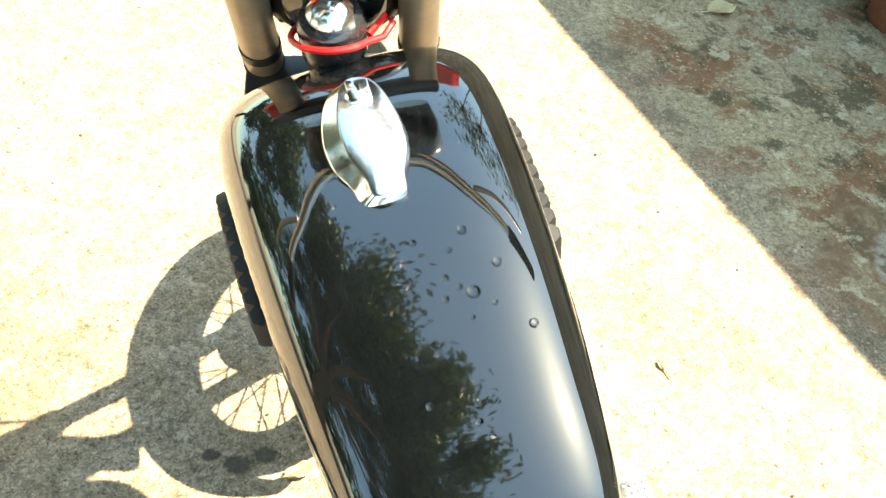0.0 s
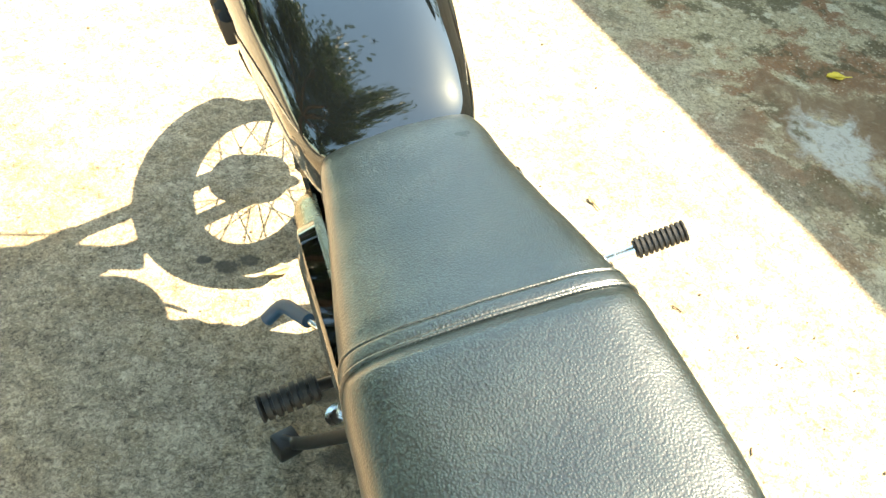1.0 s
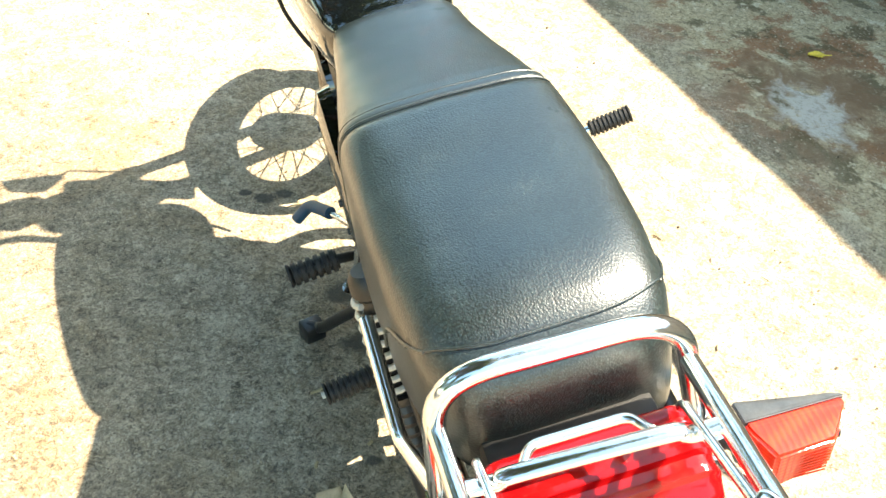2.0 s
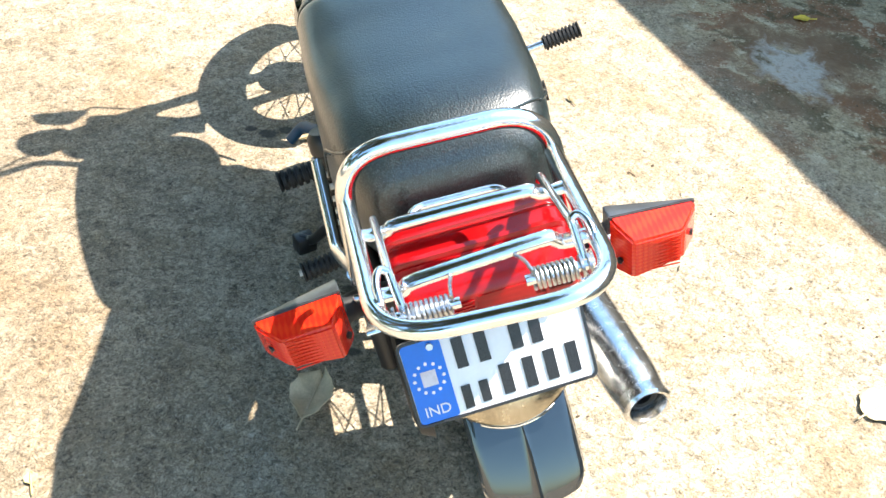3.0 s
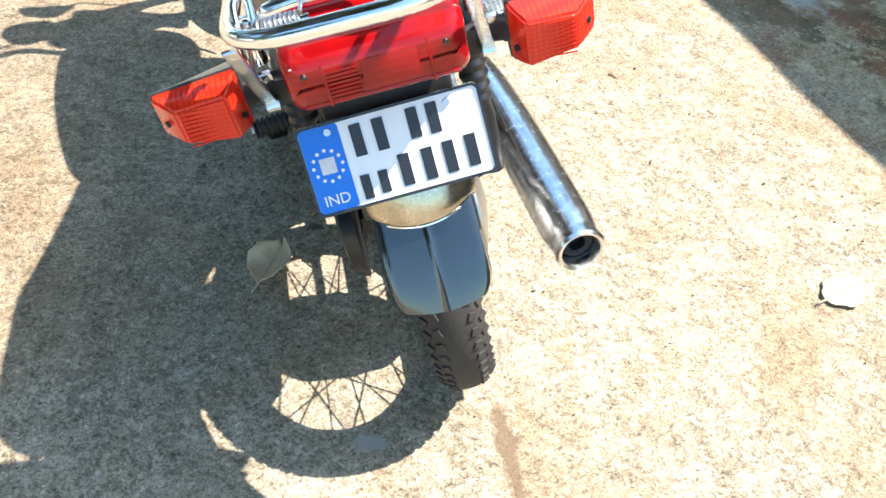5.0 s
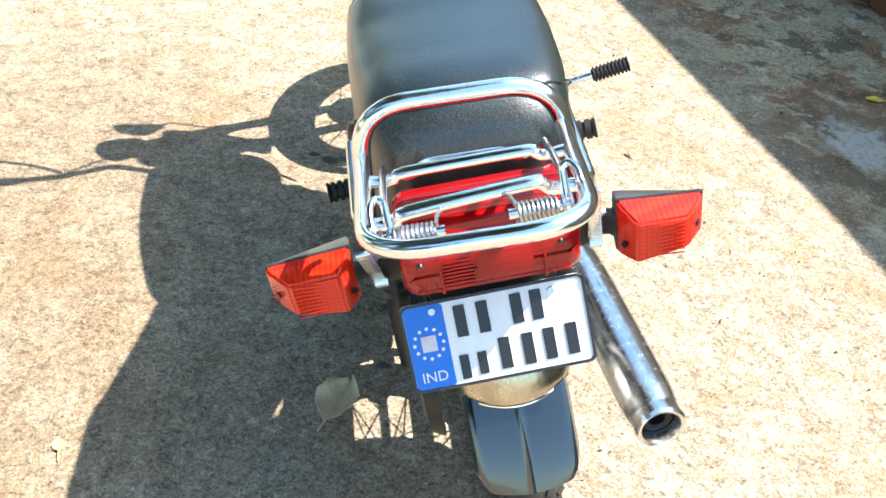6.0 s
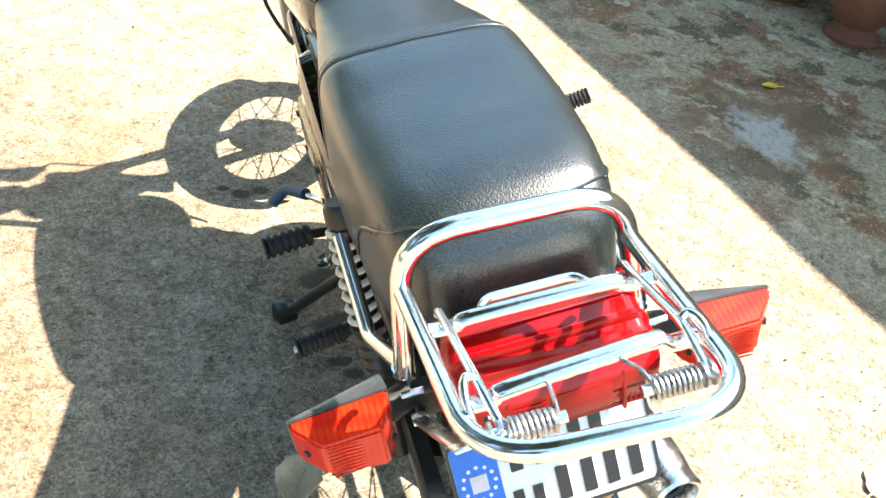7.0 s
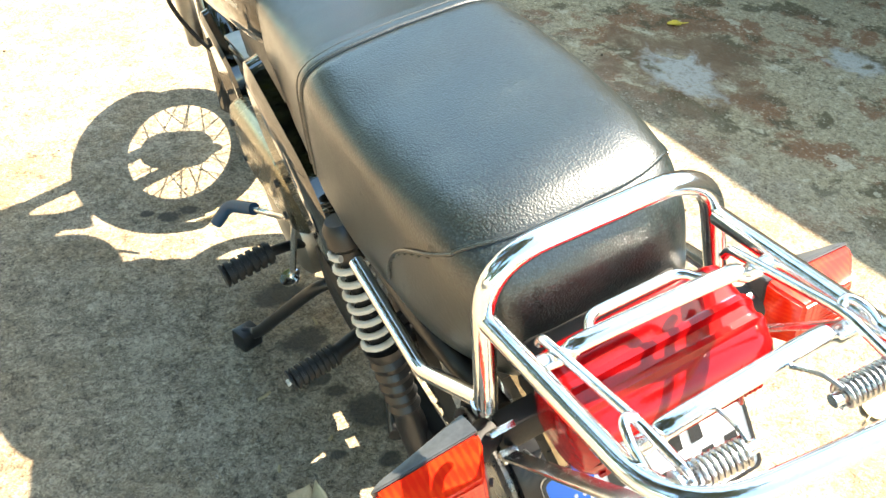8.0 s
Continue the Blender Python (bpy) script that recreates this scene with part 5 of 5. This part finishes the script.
for s in (-1, 1):
    bm = bmesh.new()
    rings = []
    for x, k in ((0.0, 1.0), (0.018, 0.97), (0.026, 0.82)):
        rings.append([Vector((s * (0.100 + x), 0.42 + (y * k), 0.605 + (z * k) + 0.35 * y * k)) for y, z in round_rect(0.25, 0.18, 0.06)])
    loft(bm, rings)
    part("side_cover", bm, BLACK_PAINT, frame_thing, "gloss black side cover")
bm = bmesh.new()
rings = []
for x, k in ((0.0, 1.0), (0.02, 0.96), (0.026, 0.85)):
    rings.append([Vector((-0.09 - x, 0.2375 + y * k, 0.345 + z * k)) for y, z in round_rect(0.565, 0.115, 0.045)])
loft(bm, rings)
part("chain_case", bm, BLACK_METAL, frame_thing)
bm = bmesh.new()
tube(bm, [(0.10, 0.50, 0.40), (0.10, 0.10, 0.385)], 0.008, 8)
part("brake_rod", bm, STEEL, frame_thing)

bm = bmesh.new()
tube(bm, spline([(-0.06, 1.07, 0.70), (-0.128, 1.03, 0.60), (-0.134, 1.03, 0.565), (-0.124, 1.03, 0.517), (-0.100, 1.02, 0.460), (-0.07, 0.99, 0.43)], 6), 0.0042, 8)
part("cable", bm, RUBBER, frame_thing, "thin black control cable")

# fork, bars and instruments
front = tagged(new("steering"), "front fork with bars, headlamp and instruments")
front.parent = bike
front.matrix_local = STEERED
AX = Vector((0, BASE, R_WHEEL))
HEAD = Vector((0, 1.075, 0.90))
for s in (-1, 1):
    bm = bmesh.new()
    tube(bm, [AX + Vector((s * 0.088, 0.0, 0)), AX + (HEAD - AX) * 0.62 + Vector((s * 0.088, 0.03, 0))], 0.019, 16)
    part("fork_leg", bm, ALLOY, front)
    bm = bmesh.new()
    a, b = AX + (HEAD - AX) * 0.60 + Vector((s * 0.088, 0.03, 0)), HEAD + Vector((s * 0.088, 0.035, 0.03))
    tube(bm, [a, a + (b - a) * 0.02, a + (b - a) * 0.1, a + (b - a) * 0.1, b], [0.020, 0.0235, 0.0235, 0.022, 0.022], 20)
    part("fork_cover", bm, FORK_REFLECT_TAN, front, "fork cover, tan-grey from reflected ground put into its colour")
    bm = bmesh.new()
    for q in (0.30, 0.42):
        c = a + (b - a) * q
        tube(bm, [c, c + (b - a).normalized() * 0.012], 0.0238, 20)
    part("clamp_ring", bm, BLACK_METAL, front)
bm = bmesh.new()
block(bm, (0.22, 0.06, 0.02), pose(0, 1.11, 0.93, 12), 0.006)
part("yoke", bm, BLACK_METAL, front)
bm = bmesh.new()
block(bm, (0.22, 0.06, 0.025), pose(0, 1.16, 0.73, 12), 0.006)
part("yoke", bm, BLACK_METAL, front)
bm = bmesh.new()
lathe(bm, [(0.0, -0.03), (0.030, -0.03), (0.034, -0.01), (0.034, 0.03), (0.030, 0.038), (0.0, 0.038)], pose(0.0, 1.083, 0.842, 0, -90, 0) @ pose(0, 0, 0, 0, 0, -20), 28)
part("stem_cup", bm, PLASTIC, front)
bm = bmesh.new()
lathe(bm, [(0.022, 0.036), (0.023, 0.046), (0.017, 0.054), (0.008, 0.058), (0.0, 0.059)], pose(0.0, 1.083, 0.842, 0, -90, 0) @ pose(0, 0, 0, 0, 0, -20), 24)
part("stem_nut", bm, CHROME, front, "domed chrome stem nut")
bm = bmesh.new()
ringpts = [Vector((0.040 * math.cos(a), 1.072 + 0.040 * math.sin(a), 0.856 - 0.1 * math.sin(a) * 0.1)) for a in np.linspace(radians(140), radians(330), 16)]
tube(bm, ringpts + [Vector((0.050, 1.058, 0.862)), Vector((0.060, 1.075, 0.866)), Vector((0.053, 1.085, 0.868)), Vector((0.036, 1.062, 0.862))], 0.0035, 8)
part("red_band", bm, RED_WIRE, front, "red plastic band round the stem")
bm = bmesh.new()
bars = rounded([(-0.365, 0.866, 1.012), (-0.256, 0.911, 1.024), (-0.150, 0.955, 1.036), (-0.06, 1.025, 1.010), (0.06, 1.025, 1.010), (0.150, 0.975, 1.040), (0.256, 0.945, 1.050), (0.350, 0.920, 1.052)], 0.03, 6)
tube(bm, bars, 0.011, 12)
part("handlebar", bm, CHROME, front)
for grip_in, grip_end, lever in (
    ((-0.252, 0.9127, 1.0245), (-0.368, 0.865, 1.0115), ((-0.160, 0.970, 1.034), (-0.25, 0.980, 1.025), (-0.360, 0.973, 1.014))),
    ((0.252, 0.946, 1.050), (0.353, 0.919, 1.052), ((0.160, 0.990, 1.038), (0.25, 1.005, 1.045), (0.345, 1.0, 1.045))),
):
    build_peg("grip", grip_in, grip_end, 0.0175, 10, parent=front)
    bm = bmesh.new()
    tube(bm, spline(lever, 6), 0.006, 8)
    part("hand_lever", bm, ALLOY, front)
bm = bmesh.new()
tube(bm, spline([(-0.145, 0.972, 1.034), (-0.085, 1.035, 1.045), (-0.045, 1.08, 1.01), (-0.03, 1.11, 0.93)], 6), 0.0042, 8)
part("clutch_cable", bm, RUBBER, front, "black clutch cable")
bm = bmesh.new()
tube(bm, spline([(-0.125, 1.195, 0.850), (-0.110, 1.226, 0.851), (-0.03, 1.232, 0.860), (0.05, 1.238, 0.867), (0.085, 1.205, 0.865)], 6), 0.0036, 8)
part("speedometer_cable", bm, RUBBER, front, "thin black cable looped over the headlamp")
for x in (-0.055, 0.055):
    bm = bmesh.new()
    lathe(bm, [(0.0, -0.055), (0.034, -0.055), (0.048, -0.02), (0.052, 0.02), (0.047, 0.028), (0.0, 0.026)], pose(x, 1.104, 1.035, 0, -115, 90), 28)
    part("instrument", bm, PLASTIC, front)
bm = bmesh.new()
lathe(bm, [(0.0, -0.045), (0.05, -0.04), (0.078, -0.015), (0.085, 0.015), (0.08, 0.025), (0.0, 0.035)], pose(0, 1.172, 0.86, 0, 0, 90), 32)
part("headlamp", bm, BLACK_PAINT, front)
bm = bmesh.new()
outer = []
for i in range(33):
    a = radians(20 + 160 * i / 32)
    ro, ri = [], []
    for k in range(11):
        q = -1 + 0.2 * k
        rad = 0.315 - 0.03 * abs(q) ** 3
        ro.append(Vector((q * 0.055, BASE + rad * math.cos(a), R_WHEEL + rad * math.sin(a))))
        ri.append(Vector((q * 0.054, BASE + (rad - 0.003) * math.cos(a), R_WHEEL + (rad - 0.003) * math.sin(a))))
    outer.append(ro + ri[::-1])
loft(bm, outer)
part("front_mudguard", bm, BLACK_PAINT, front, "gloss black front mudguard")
# unseen front pair, added to cast a lobe in the handlebar's shadow
build_indicator(-1, (-0.088, 1.195, 0.930), front)
build_indicator(1, (0.088, 1.195, 0.930), front)


# ---- small things lying on the ground ----
def leaf_material(name, color):
    return material(name, color, 0.55, 0, 0.3, 25, bump=0.3, bump_scale=90)


DRY = leaf_material("dry_leaf", (0.30, 0.24, 0.13))
YELLOW = leaf_material("yellow_leaf", (0.65, 0.48, 0.05))
PALE = leaf_material("pale_leaf", (0.50, 0.42, 0.24))


def build_leaf(x, y, length, width, turn, curl, mat, label, seed):
    """A curled leaf: two cupped halves either side of a raised midrib, with a wavy edge."""
    rng = random.Random(seed)
    bm = bmesh.new()
    rows = []
    for i in range(15):
        t = i / 14
        half = width * 0.5 * math.sin(math.pi * min(1, t * 0.93 + 0.05)) ** 0.75 * (1 + 0.10 * rng.uniform(-1, 1))
        row = []
        for k in range(9):
            q = -1 + k / 4
            z = 0.002 + curl * (abs(q) ** 1.6) * (1 + 0.35 * math.sin(9 * t + q * 2)) + curl * 0.9 * (t - 0.5) ** 2
            row.append(Vector(((t - 0.5) * length, q * half, z)))
        rows.append(row)
    loft(bm, rows, caps=False, closed=False)
    tube(bm, [Vector((-0.5 * length - 0.022, 0, 0.006)), Vector((-0.5 * length, 0, 0.005)), Vector((0.4 * length, 0, 0.006))], [0.0012, 0.0012, 0.0006], 6)
    ob = tagged(part("leaf", bm, mat, None), label, "leaf")
    mod = ob.modifiers.new("thick", "SOLIDIFY")
    mod.thickness = 0.0006
    ob.matrix_world = pose(x, y, 0.001, 0, 0, turn)
    return ob

PALE_YELLOW = leaf_material("pale_yellow_leaf", (0.62, 0.52, 0.20))
DRY_TAN = leaf_material("dry_tan_leaf", (0.58, 0.46, 0.29))

build_leaf(-0.316, 0.262, 0.105, 0.080, 62, 0.024, DRY_TAN, "curled dry olive-brown leaf in the shadow", 1)
build_leaf(0.752, 0.076, 0.095, 0.078, 20, 0.003, PALE, "pale rounded fallen leaf on sunlit concrete", 2)
build_leaf(1.383, 1.515, 0.055, 0.035, 170, 0.006, YELLOW, "small yellow fallen leaf on the damp ground", 3)
build_leaf(1.25, 2.352, 0.105, 0.07, 10, 0.012, PALE, "pale yellow fallen leaf near the pots", 4)
build_leaf(-0.786, 0.172, 0.024, 0.022, 100, 0.004, PALE_YELLOW, "small pale yellow leaf at the edge of the shadow", 5)
build_leaf(-0.24, 1.055, 0.05, 0.03, 15, 0.006, DRY, "small dry leaf beside the front wheel", 6)
build_leaf(0.474, 1.148, 0.024, 0.016, 100, 0.004, DRY, "tiny dark dry leaf on sunlit concrete", 7)

CRUMB = material("dry_crumbs", (0.40, 0.32, 0.18), 0.8, 0, 0.4, 40)
DARK_CRUMB = material("dark_crumbs", (0.10, 0.07, 0.04), 0.85, 0, 0.4, 40)


def build_twig(x, y, length, turn, r, mat):
    bm = bmesh.new()
    rng = random.Random(int(x * 977 + y * 131))
    tube(bm, spline([(-length / 2, 0, r), (0, rng.uniform(-0.1, 0.1) * length, r * 1.3), (length / 2, 0, r)], 4), r, 6)
    ob = tagged(part("twig", bm, mat, None), "thin dry twig on the concrete", "twig", "litter on the concrete")
    ob.matrix_world = pose(x, y, 0.0005, 0, 0, turn)


for x, y, length, turn, r, mat in ((-0.301, 0.528, 0.026, 20, 0.003, CRUMB), (-0.155, 0.67, 0.018, 95, 0.003, CRUMB), (-0.227, 0.397, 0.010, 40, 0.003, CRUMB), (-0.325, 0.371, 0.012, 70, 0.003, CRUMB), (0.527, 0.821, 0.022, 120, 0.0014, DARK_CRUMB), (0.51, 0.49, 0.016, 60, 0.0016, DARK_CRUMB), (0.716, 0.656, 0.02, 120, 0.0012, DARK_CRUMB), (0.62, 0.731, 0.01, 70, 0.0014, DARK_CRUMB)):
    build_twig(x, y, length, turn, r, mat)


def build_grit():
    """Loose crumbs and pebbles strewn over the yard."""
    rng = random.Random(21)
    bm = bmesh.new()
    for _ in range(900):
        x, y = rng.uniform(-1.4, 1.9), rng.uniform(-0.7, 2.9)
        r = rng.uniform(0.0012, 0.0034) * (1.4 if rng.random() < 0.06 else 1)
        m = pose(x, y, r * 0.5, rng.uniform(0, 90), rng.uniform(0, 90), rng.uniform(0, 360))
        made = bmesh.ops.create_icosphere(bm, subdivisions=1, radius=r, matrix=m)["verts"]
        sq = Vector((1, rng.uniform(0.5, 1), 1))
        c = Vector((x, y, r * 0.5))
        for q in made:
            q.co = c + Vector(((q.co - c).x * sq.x * rng.uniform(0.8, 1.2), (q.co - c).y * sq.y, (q.co - c).z * 0.7))
    return tagged(part("grit", bm, DARK_CRUMB, None), "loose grit and crumbs on the concrete", "grit", kind="stuff")


build_grit()
